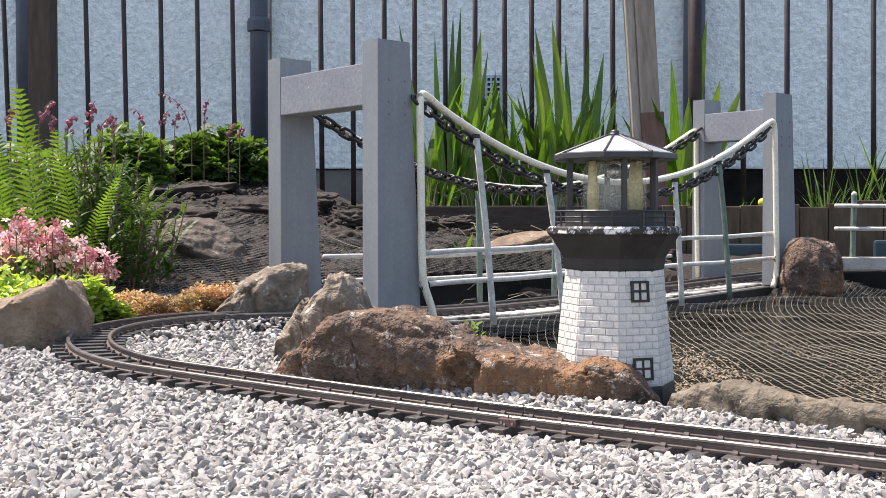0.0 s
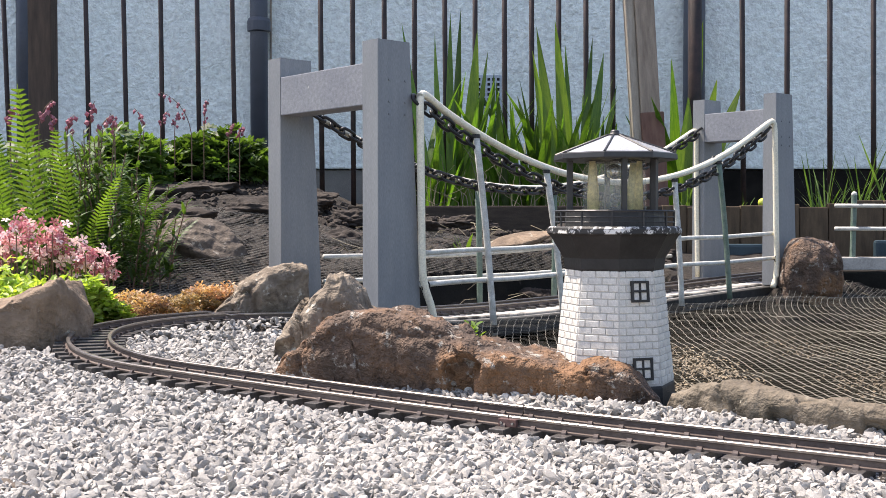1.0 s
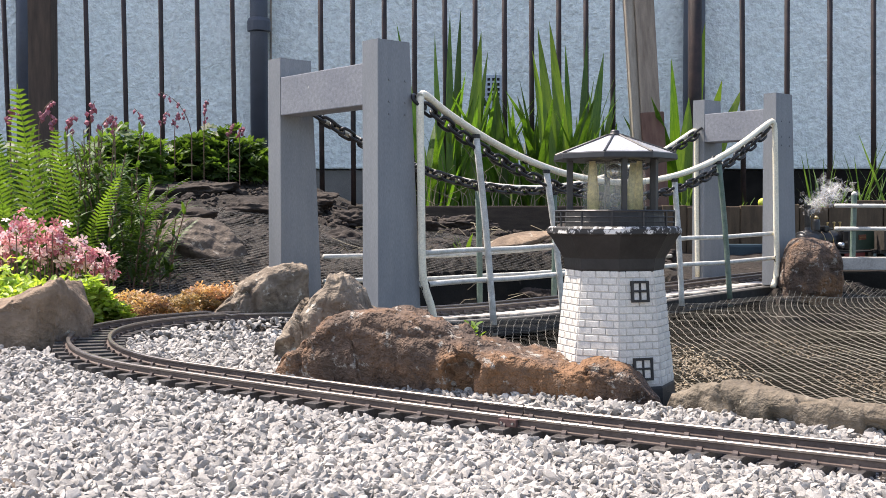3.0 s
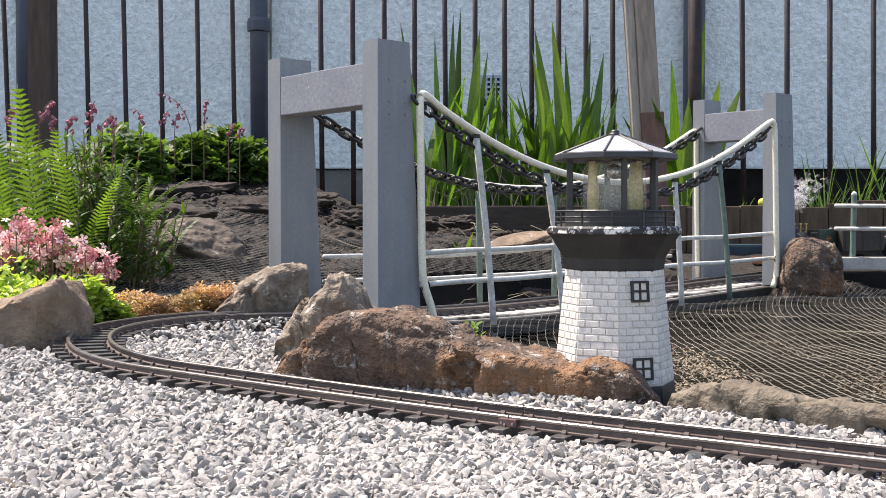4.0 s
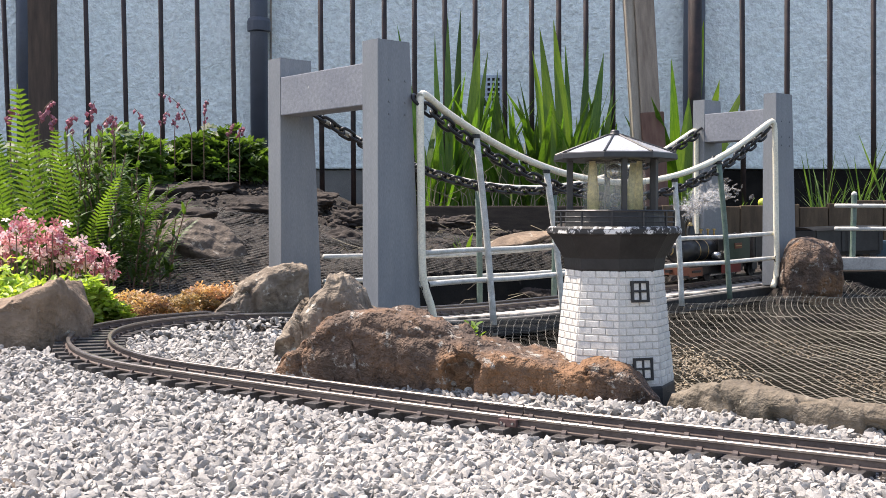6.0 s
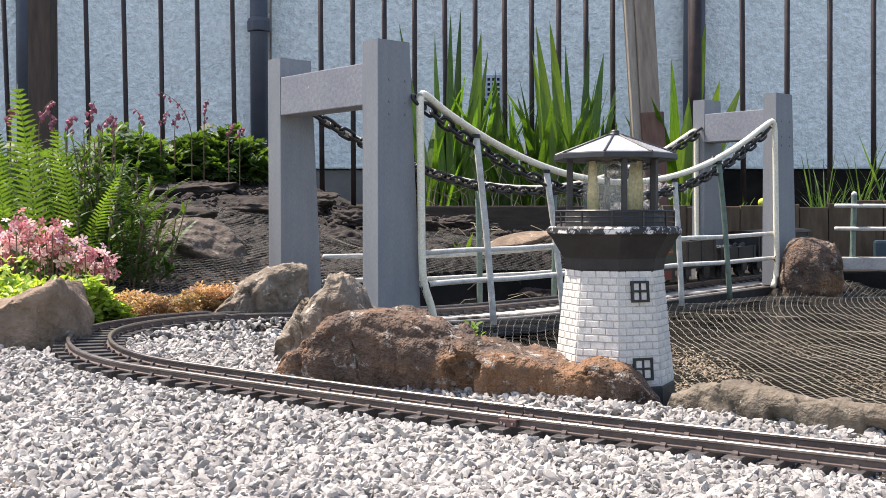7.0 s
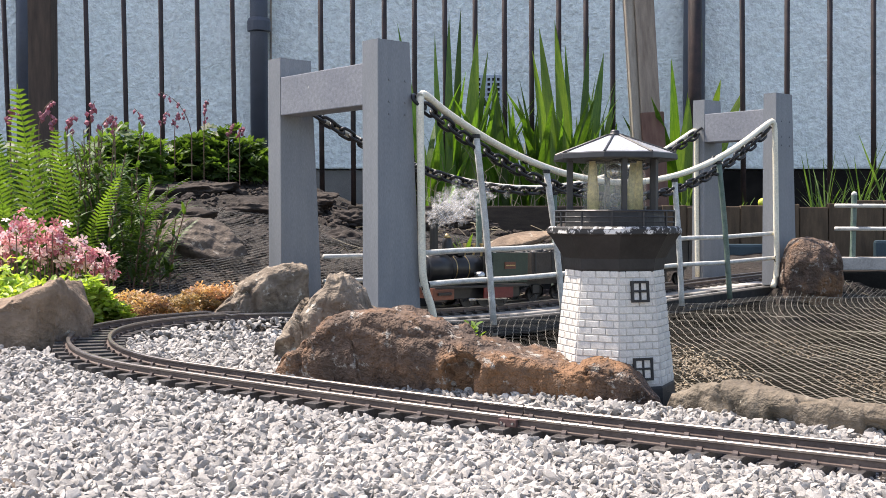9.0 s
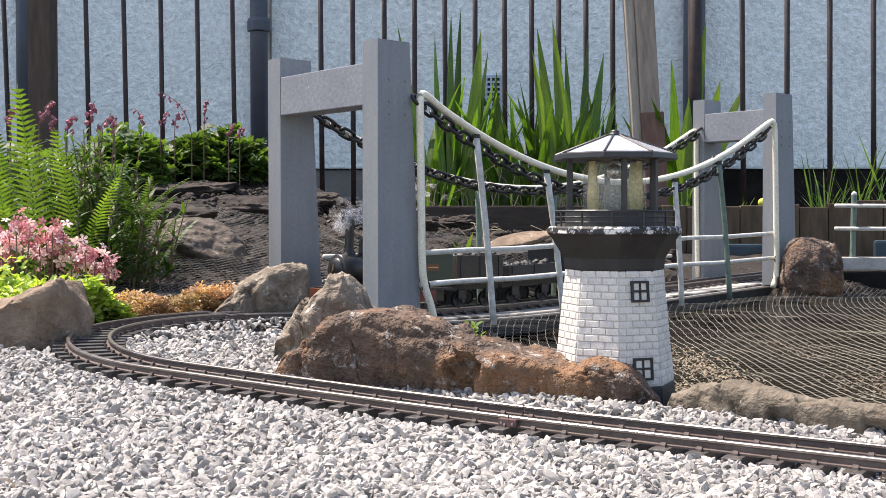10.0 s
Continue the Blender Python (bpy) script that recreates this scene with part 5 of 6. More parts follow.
def lobed_leaf():
    """A leaflet cut into lobes, like that of a bleeding heart."""
    v, f = [(0, 0, 0)], []
    for a, L in ((-62, 0.55), (-30, 0.8), (0, 1.0), (30, 0.8), (62, 0.55)):
        b = len(v)
        ca, sa = math.cos(radians(a)), math.sin(radians(a))
        for u, w in ((0.45, 0.11), (0.8, 0.14), (1.0, 0.0)):
            v.append((L * u * ca - w * sa, L * u * sa + w * ca, 0.06 * u))
            v.append((L * u * ca + w * sa, L * u * sa - w * ca, 0.06 * u))
        f += [(0, b + 1, b), (b, b + 1, b + 3), (b, b + 3, b + 2), (b + 2, b + 3, b + 4)]
    return v, f


def scatter(name, shape, rnd, count, box_of, size, material, tilt=(10, 80)):
    v, f = shape
    ms = []
    for _ in range(count):
        x, y, z = box_of(rnd)
        s = rnd.uniform(*size)
        ms.append(np.array(pose(x, y, z, rnd.uniform(-40, 40), -rnd.uniform(*tilt) + 40, rnd.uniform(0, 360)) @ Matrix.Diagonal((s, s, s, 1))))
    return many(name, v, f, ms, material)


def bushes():
    rnd = random.Random(9)
    # low mounds of cut-leaved foliage along the back of the bed
    for cx, cy, rx, ry, h, n in ((-0.64, 3.04, 0.15, 0.13, 0.155, 900), (-0.84, 2.95, 0.17, 0.15, 0.165, 900), (-1.0, 2.5, 0.22, 0.25, 0.20, 900), (-0.52, 3.08, 0.08, 0.10, 0.12, 350), (-0.74, 2.25, 0.15, 0.16, 0.22, 600), (-0.68, 2.0, 0.11, 0.09, 0.22, 300), (-0.80, 1.85, 0.09, 0.09, 0.22, 260)):
        def place(r):
            while True:
                u, v, w = r.uniform(-1, 1), r.uniform(-1, 1), r.random()
                k = u * u + v * v + w * w
                if k < 1 and k > 0.25 * r.random():
                    lump = 0.8 + 0.35 * noise.noise((u * 3 + cx * 9, v * 3, w * 2))
                    x, y = cx + rx * u * lump, cy + ry * v * lump
                    return x, y, land(x, y) + 0.02 + h * w * lump
        t = thing("foliage_mound", pose(0, 0, 0), "mound of fresh green cut-leaved foliage in the bed", "plant", "foliage in the bed")
        ob = scatter("foliage", lobed_leaf(), rnd, n, place, (0.020, 0.042), M_LEAF)
        put(ob, None, t)
        for k in range(14):
            a = k * 2.4
            x, y = cx + rx * 0.55 * math.cos(a), cy + ry * 0.55 * math.sin(a)
            part("stalk", tube([(cx + rx * 0.2 * math.cos(a), cy + ry * 0.2 * math.sin(a), land(cx, cy) - 0.01), (x, y, land(x, y) + h * 0.75)], 0.0016, 5, None, 0.5), M_LEAF, t)
    # nodding pink flower sprays
    v, f = [], []
    for k in range(6):
        a = k * math.tau / 6
        v.append((0.42 * math.cos(a), 0.30 * math.sin(a), -0.45))
    v += [(0, 0, 0), (0.0, 0.0, -1.05)]
    for k in range(6):
        f += [(k, (k + 1) % 6, 6), ((k + 1) % 6, k, 7)]
    heart = bpy.data.meshes.new("flower")
    heart.from_pydata(v, [], f)
    heart.materials.append(M_ROSE)
    for cx, cy, z0, L, lean in ((-0.786, 2.02, 0.325, 0.06, 0.2), (-0.734, 2.02, 0.325, 0.075, 0.3), (-0.709, 2.02, 0.31, 0.07, -0.1), (-0.642, 2.02, 0.315, 0.085, 0.1), (-0.626, 2.02, 0.31, 0.06, 0.4), (-0.596, 2.02, 0.305, 0.07, -0.1), (-0.683, 2.02, 0.31, 0.06, 0.2), (-0.662, 2.93, 0.374, 0.165, -0.42), (-0.63, 2.93, 0.374, 0.14, 0.08), (-0.789, 2.93, 0.381, 0.1, -0.2), (-0.707, 2.93, 0.381, 0.09, 0.1), (-0.565, 2.93, 0.366, 0.07, 0.2), (-0.536, 2.93, 0.366, 0.06, 0.1), (-0.744, 2.93, 0.389, 0.08, 0.2)):
        t = thing("flower_spray", pose(cx, cy, z0), "arching stalk of nodding dusky pink flowers", "flower", "pink flower sprays")
        pts = [Vector((lean * L * u * u * 1.2, 0, L * (u - 0.22 * u ** 3))) for u in [k / 8 for k in range(9)]]
        part("stalk", tube([Vector((0, 0, -0.16))] + pts, 0.0014, 5, taper=0.5), M_STALK, t)
        for k in range(9):
            u = 0.42 + 0.07 * k
            i = min(7, int(u * 8))
            p = pts[i].lerp(pts[i + 1], u * 8 - i) if u < 1 else pts[8]
            ob = new("flower", heart)
            ob.parent = t
            s = rnd.uniform(0.009, 0.0145)
            ob.matrix_basis = pose(p.x + rnd.uniform(-0.008, 0.008), rnd.uniform(-0.008, 0.008), p.z - 0.001, rnd.uniform(-25, 25), rnd.uniform(-25, 25), rnd.uniform(0, 360)) @ Matrix.Diagonal((s, s, s, 1))


def cushion(name, cx, cy, rx, ry, h, n, size, material, label, rnd, shape=None, tilt=(30, 95)):
    def place(r):
        while True:
            u, v = r.uniform(-1, 1), r.uniform(-1, 1)
            if u * u + v * v < 1:
                x, y = cx + u * rx, cy + v * ry
                if min(math.hypot(px - x, py - y) for px, py in LINE[::3]) < 0.062:
                    continue
                lump = 0.75 + 0.5 * noise.noise((x * 22, y * 22, 1.5))
                return x, y, land(x, y) + h * (1 - (u * u + v * v) ** 1.5) * lump * r.uniform(0.55, 1.0)
    ob = scatter(name, shape or small_leaf(), rnd, n, place, size, material, tilt)
    return tagged(ob, label, "ground cover plant", kind="stuff")


def low_plants():
    rnd = random.Random(22)
    for cx, cy, rx, ry, h, n in ((-0.60, 1.46, 0.16, 0.10, 0.088, 2000), (-0.465, 1.475, 0.07, 0.08, 0.075, 2200), (-0.72, 1.42, 0.12, 0.14, 0.08, 900)):
        cushion("ground_cover", cx, cy, rx, ry, h, n, (0.009, 0.019), M_LIME, "fresh lime green ground cover beside the rock", rnd)
    for cx, cy, rx, ry, h, n in ((-0.44, 1.60, 0.07, 0.06, 0.040, 2000), (-0.385, 1.64, 0.09, 0.07, 0.046, 2600), (-0.33, 1.69, 0.07, 0.07, 0.066, 2400)):
        cushion("sedum", cx, cy, rx, ry, h, n, (0.004, 0.008), M_SEDUM, "cushion of orange and red sedum by the track", rnd)
    cushion("weed_cushion", 0.035, 1.20, 0.018, 0.015, 0.05, 90, (0.006, 0.012), M_FERN, "small pale weed growing behind the long rock", rnd)
    cushion("moss", 0.232, 1.0, 0.03, 0.02, 0.045, 500, (0.003, 0.006), M_SEDUM, "yellowish moss between the kerb stone and lighthouse", rnd)
    # dry litter and moss caught on the netting
    for cx, cy, rx, ry, n in ((0.285, 1.23, 0.045, 0.17, 1500), (0.46, 1.10, 0.06, 0.12, 1500), (0.245, 1.06, 0.03, 0.05, 500), (0.45, 1.42, 0.08, 0.16, 300)):
        def caught(q, cx=cx, cy=cy, rx=rx, ry=ry):
            x, y = cx + q.gauss(0, rx * 0.5), cy + q.gauss(0, ry * 0.5)
            return x, y, net_height(x, y) + q.uniform(-0.001, 0.004)
        tagged(scatter("leaf_litter", small_leaf(), rnd, n, caught, (0.0015, 0.0048), M_DEBRIS, (0, 60)), "dry brown litter caught on the pond netting", "leaf litter", kind="stuff")
    # pink saxifrage heads
    v, f = [(0, 0, 0)], []
    for k in range(5):
        a = k * math.tau / 5
        b = len(v)
        for r, w, z in ((0.6, 0.28, 0.12), (1.0, 0.16, 0.05)):
            v += [(r * math.cos(a) - w * math.sin(a), r * math.sin(a) + w * math.cos(a), z), (r * math.cos(a) + w * math.sin(a), r * math.sin(a) - w * math.cos(a), z)]
        f += [(0, b + 1, b), (b, b + 1, b + 3), (b, b + 3, b + 2)]
    flower = bpy.data.meshes.new("flower")
    flower.from_pydata(v, [], f)
    flower.materials.append(M_PINK)
    pale = flower.copy()
    pale.materials[0] = M_PALEPETAL
    for cx, cy, z, n, w in ((-0.615, 1.56, 0.124, 32, 0.027), (-0.588, 1.54, 0.148, 28, 0.025), (-0.567, 1.57, 0.121, 28, 0.025), (-0.546, 1.56, 0.142, 22, 0.021), (-0.52, 1.56, 0.117, 22, 0.021), (-0.497, 1.55, 0.111, 22, 0.021), (-0.473, 1.56, 0.100, 20, 0.020), (-0.645, 1.58, 0.134, 26, 0.031)):
        z += 0.008
        t = thing("pink_flower_cluster", pose(cx, cy, z), "frothy head of small pink and white flowers", "flower", "pink flower heads")
        for k in range(4):
            a = k * 1.6
            part("stem", tube([(0.004 * math.cos(a), 0.004 * math.sin(a), land(cx, cy) - z), (w * 0.6 * math.cos(a), w * 0.6 * math.sin(a), 0)], 0.001, 4), M_STALK, t)
        for k in range(int(n * 1.7)):
            ob = new("flower", flower if rnd.random() < 0.56 else pale)
            ob.parent = t
            s = rnd.uniform(0.005, 0.0100)
            ob.matrix_basis = pose(rnd.gauss(0, w * 0.55), rnd.gauss(0, w * 0.45), rnd.gauss(-0.006, w * 0.5), rnd.uniform(-70, 70), rnd.uniform(-70, 70), rnd.uniform(0, 360)) @ Matrix.Diagonal((s, s, s * 1.2, 1))


def sword_plants():
    rnd = random.Random(31)
    lab = "clump of tall sword-shaped green leaves by the railings"
    # (x, y), then leaves as (offset of the foot, sideways reach, length, width)
    clumps = (((0.03, 3.20), ((-0.05, -0.115, 0.60, 0.022), (-0.02, -0.055, 0.565, 0.022), (0.0, -0.03, 0.61, 0.026), (0.01, -0.01, 0.63, 0.026), (0.035, 0.035, 0.57, 0.040), (0.05, 0.03, 0.52, 0.026))),
              ((0.145, 3.22), ((0.0, -0.005, 0.46, 0.024), (0.02, 0.015, 0.35, 0.022))),
              ((0.35, 3.22), ((-0.01, -0.06, 0.585, 0.036), (-0.03, -0.045, 0.51, 0.032), (0.01, -0.02, 0.605, 0.042), (0.02, 0.005, 0.54, 0.024), (0.05, 0.015, 0.555, 0.026), (0.06, 0.045, 0.51, 0.034), (0.09, 0.05, 0.42, 0.024))),
              ((0.70, 3.30), ((0.0, 0.075, 0.62, 0.044), (-0.01, 0.01, 0.50, 0.042), (0.02, 0.12, 0.45, 0.056), (0.01, 0.06, 0.42, 0.056), (0.03, 0.15, 0.45, 0.046), (0.0, 0.03, 0.38, 0.05))))
    # leaves given the lighter green that stands in for direct sun
    bright = {(0, 4), (2, 2), (2, 0), (2, 1), (3, 0), (3, 2), (3, 3), (3, 4), (3, 5)}
    for c, ((cx, cy), leaves) in enumerate(clumps):
        t = thing("sword_leaved_plant", pose(cx, cy, 0.15), lab, "plant")
        for k, (foot, reach, L, w) in enumerate(leaves):
            v, f = leaf_strip(1.0, 1.25 * w / L, 0.16, 9)
            me = bpy.data.meshes.new("leaf")
            me.from_pydata(v, [], f)
            me.materials.append(M_SWORD_LIT if (c, k) in bright else M_SWORD)
            me.shade_smooth()
            ob = new("leaf", me)
            ob.parent = t
            ob.matrix_basis = pose(foot, rnd.uniform(-0.03, 0.03), 0, rnd.uniform(-2, 4), math.degrees(math.asin(reach / L)), 0) @ pose(0, 0, 0, 0, 0, 90 + rnd.uniform(-35, 35)) @ Matrix.Diagonal((L, L, L, 1))
            if k % 2 == 0:
                SWAYING.append(ob)
    for x, y, n, lo, hi, w, sp in ((-0.03, 3.18, 20, 0.20, 0.46, 0.034, 0.05), (0.05, 3.26, 18, 0.22, 0.48, 0.034, 0.05), (0.15, 3.26, 10, 0.12, 0.28, 0.028, 0.04), (0.23, 3.22, 22, 0.22, 0.43, 0.030, 0.05),
                                    (0.30, 3.24, 22, 0.25, 0.46, 0.034, 0.05), (0.39, 3.26, 26, 0.25, 0.48, 0.036, 0.06), (0.46, 3.30, 10, 0.15, 0.36, 0.030, 0.04), (0.70, 3.30, 14, 0.2, 0.42, 0.044, 0.03)):
        blades("sword_leaved_plant", (x, y, 0.15), n, (lo, hi), w, rnd, M_SWORD, lab, "plant", (0.02, 0.30), sp)
    straw = bmesh.new()
    for _ in range(70):
        x, y, L = rnd.uniform(-0.08, 0.55), rnd.uniform(3.06, 3.14), rnd.uniform(0.05, 0.20)
        tube([(x, y, 0.17), (x + rnd.uniform(-0.03, 0.03), y, 0.17 + L * 0.6), (x + rnd.uniform(-0.09, 0.09), y - 0.01, 0.17 + L)], 0.0013, 4, straw, 0.4)
    tagged(part("dead_leaves", straw, M_TWIG), "dry straw-coloured dead leaves among the sword plants", "dead leaves", kind="stuff")
    for x, y, n, hi in ((0.79, 3.02, 9, 0.09), (1.10, 3.2, 14, 0.22), (1.24, 3.25, 14, 0.25), (1.06, 3.05, 12, 0.12), (1.38, 3.2, 12, 0.25), (1.27, 3.1, 8, 0.30), (1.16, 3.15, 7, 0.28), (0.66, 3.0, 10, 0.12)):
        blades("grass_tuft", (x, y, 0.185), n, (hi * 0.4, hi), 0.006, rnd, M_LEAF, "wispy tuft of green grass on the raised bed", "grass", (0.1, 0.7), 0.03)
    blades("weed", (0.045, 2.42, 0.10), 5, (0.03, 0.06), 0.022, rnd, M_FERN, "small bright green weed on the bank", "plant", (0.1, 0.5), 0.01)
    # clods and small stones on the bank
    for k in range(3):
        ms = []
        for _ in range(1300):
            x, y = rnd.uniform(-0.95, 0.55), rnd.uniform(1.9, 3.2)
            s, e = across(x, y)
            if e < 0.30 or pond(x, y) > 0.3:
                continue
            q = rnd.uniform(0.003, 0.008) * (2.2 if rnd.random() < 0.08 else 1)
            ms.append(np.array(pose(x, y, land(x, y) + q * 0.2, rnd.uniform(-30, 30), rnd.uniform(-30, 30), rnd.uniform(0, 360)) @ Matrix.Diagonal((q * 1.4, q, q * 0.8, 1))))
        t, f = stone_template(60 + k)
        tagged(many("soil_clods", t, f, ms, M_BANKSTONE), "loose clods and small stones on the soil bank", "soil clods", kind="stuff")
    # dry stems on the bank
    st = bmesh.new()
    for _ in range(90):
        x, y = rnd.uniform(-0.2, 0.5), rnd.uniform(2.25, 2.9)
        z = land(x, y) + 0.016
        a, L = rnd.uniform(0, 6.28), rnd.uniform(0.03, 0.11)
        tube([(x, y, z), (x + L * 0.5 * math.cos(a), y + L * 0.5 * math.sin(a), z + rnd.uniform(0, 0.02)), (x + L * math.cos(a), y + L * math.sin(a), z + rnd.uniform(-0.005, 0.03))], 0.0009, 4, st)
    tagged(part("dry_stems", st, M_TWIG), "scattered dry straw-coloured stems on the bank", "dry stems", kind="stuff")


# ---- train ----
def wheel(parent, x, y, r, material):
    w = lathe([(r * 0.2, -0.004), (r * 0.8, -0.004), (r * 0.86, -0.006), (r, -0.006), (r, -0.001), (r * 1.1, 0.0), (r * 1.1, 0.0015), (r * 0.3, 0.0015)], 20)
    bmesh.ops.transform(w, verts=w.verts, matrix=pose(0, 0, 0, 90 if y < 0 else -90))
    ob = part("wheel", w, material, parent)
    ob.matrix_basis = pose(x, y, r)
    for k in range(5):
        a = k * math.tau / 5
        sy = -0.0045 if y < 0 else 0.0045
        part("spoke", tube([(0, sy, 0), (0.85 * r * math.cos(a), sy, 0.85 * r * math.sin(a))], 0.0012, 4), M_WAGON_BLACK, ob)
    return ob


WHEELS = []


def lay(bm, m):
    bmesh.ops.transform(bm, verts=bm.verts, matrix=m)
    return bm


def locomotive():
    """A live-steam tank engine: +x is forward, the origin on the rails under the chimney."""
    t = thing("steam_locomotive", pose(0, 0, 0), "black model steam locomotive with green cab and red valance", "steam locomotive")
    part("running_plate", boxed(-0.074, 0, 0.0345, 0.218, 0.092, 0.004, bevel=0.001), M_LOCO, t)
    part("buffer_beam", boxed(0.038, 0, 0.0255, 0.006, 0.094, 0.017, bevel=0.001), M_LOCO_ORANGE, t, "faded red front buffer beam")
    part("front_skirt", boxed(0.016, -0.045, 0.0235, 0.044, 0.003, 0.018, bevel=0.0008), M_LOCO_ORANGE, t, "faded orange-red side skirt")
    part("front_skirt", boxed(0.016, 0.045, 0.0235, 0.044, 0.003, 0.018, bevel=0.0008), M_LOCO_ORANGE, t, "faded orange-red side skirt")
    part("coupling", boxed(0.047, 0, 0.026, 0.012, 0.012, 0.006, bevel=0.001), M_LOCO, t)
    part("step_slot", boxed(0.016, 0.0475, 0.0245, 0.030, 0.003, 0.005, bevel=0.001), M_LOCO, t)
    part("frame", boxed(-0.098, -0.028, 0.025, 0.156, 0.004, 0.022, bevel=0.001), M_LOCO, t)
    part("frame", boxed(-0.098, 0.028, 0.025, 0.156, 0.004, 0.022, bevel=0.001), M_LOCO, t)
    part("valance", boxed(-0.110, 0.0445, 0.0235, 0.070, 0.003, 0.019, bevel=0.0008), M_LOCO_RED, t, "red side valance")
    side = pose(0, 0, 0.0645) @ pose(0, 0, 0, 0, 90, 0)
    part("smokebox", lay(lathe([(0.0235, -0.024), (0.0248, -0.023), (0.0248, 0.022), (0.0225, 0.024)], 28), side), M_LOCO, t, smooth=True)
    part("boiler", lay(lathe([(0.0228, -0.128), (0.0228, -0.02)], 28), side), M_LOCO, t, smooth=True)
    door = part("smokebox_door", lay(lathe([(0.019, 0.023), (0.018, 0.026), (0.011, 0.0285), (0.003, 0.029)], 28), side), M_LOCO, t, smooth=True)
    part("door_handle", tube([(0.031, -0.006, 0.058), (0.031, 0.0, 0.0645), (0.031, 0.0, 0.0725)], 0.0013, 6), M_BRASS, door, "brass door dart")
    for x in (-0.034, -0.062, -0.092):
        part("boiler_band", lay(lathe([(0.0233, x - 0.001), (0.0237, x), (0.0233, x + 0.001)], 28), side), M_BRASS if x > -0.08 else M_LOCO, t, "thin bright boiler band")
    part("chimney", lathe([(0.012, 0.086), (0.0085, 0.092), (0.0070, 0.098), (0.0074, 0.144), (0.0084, 0.1455), (0.0084, 0.1500), (0.0060, 0.1505)], 20), M_LOCO, t)
    part("dome", lathe([(0.0115, 0.084), (0.0095, 0.092), (0.009, 0.108), (0.007, 0.1155), (0.0025, 0.119)], 20, 0, (-0.030, 0, 0)), M_LOCO, t, smooth=True)
    part("safety_valve", lathe([(0.005, 0.09), (0.005, 0.104), (0.0065, 0.105), (0.003, 0.112)], 14, 0, (-0.030, 0, 0.012)), M_BRASS, t, smooth=True)
    part("sand_box", boxed(-0.050, 0, 0.0925, 0.016, 0.03, 0.014, bevel=0.003), M_LOCO, t)
    for k, x in enumerate((-0.078, -0.092, -0.103)):
        part("gauge", lathe([(0.002, 0.085), (0.002, 0.104), (0.0038, 0.1045), (0.0038, 0.1075), (0.0015, 0.108)], 12, 0, (x, 0.008 * (k - 1), 0)), M_BRASS, t)
    part("lubricator", lay(lathe([(0.0075, -0.008), (0.008, -0.006), (0.008, 0.008), (0.006, 0.010)], 16), pose(-0.078, 0.030, 0.052, -90)), M_STEEL, t, "bright round lubricator", smooth=True)
    part("cab_side", boxed(-0.138, -0.044, 0.066, 0.085, 0.003, 0.052, bevel=0.0008), M_LOCO_GREEN, t, "dark green cab side sheet")
    part("cab_side", boxed(-0.138, 0.044, 0.066, 0.085, 0.003, 0.052, bevel=0.0008), M_LOCO_GREEN, t, "dark green cab side sheet")
    part("cab_front", boxed(-0.108, 0, 0.066, 0.003, 0.086, 0.052, bevel=0.0008), M_LOCO, t)
    part("side_tank", boxed(-0.098, 0.035, 0.063, 0.016, 0.018, 0.046, bevel=0.002), M_LOCO, t)
    plate = part("name_plate", boxed(-0.136, 0.0462, 0.070, 0.026, 0.0016, 0.012, bevel=0.0004), M_LOCO_ORANGE, t, "small orange-red name plate")
    part("plate_border", boxed(-0.136, 0.0472, 0.070, 0.022, 0.0008, 0.0016), M_BRASS, plate)
    part("cylinder", boxed(0.022, -0.036, 0.020, 0.034, 0.014, 0.018, bevel=0.003), M_LOCO, t)
    part("cylinder", boxed(0.022, 0.036, 0.020, 0.034, 0.014, 0.018, bevel=0.003), M_LOCO, t)
    for x in (-0.055, -0.095, -0.135):
        for y in (-0.0245, 0.0245):
            WHEELS.append((wheel(t, x, y, 0.0165, M_LOCO), t, 0.0165, (x, y)))
    part("side_rod", boxed(-0.095, -0.034, 0.0125, 0.09, 0.002, 0.004, bevel=0.0006), M_STEEL, t)
    part("side_rod", boxed(-0.095, 0.034, 0.0125, 0.09, 0.002, 0.004, bevel=0.0006), M_STEEL, t)
    return t


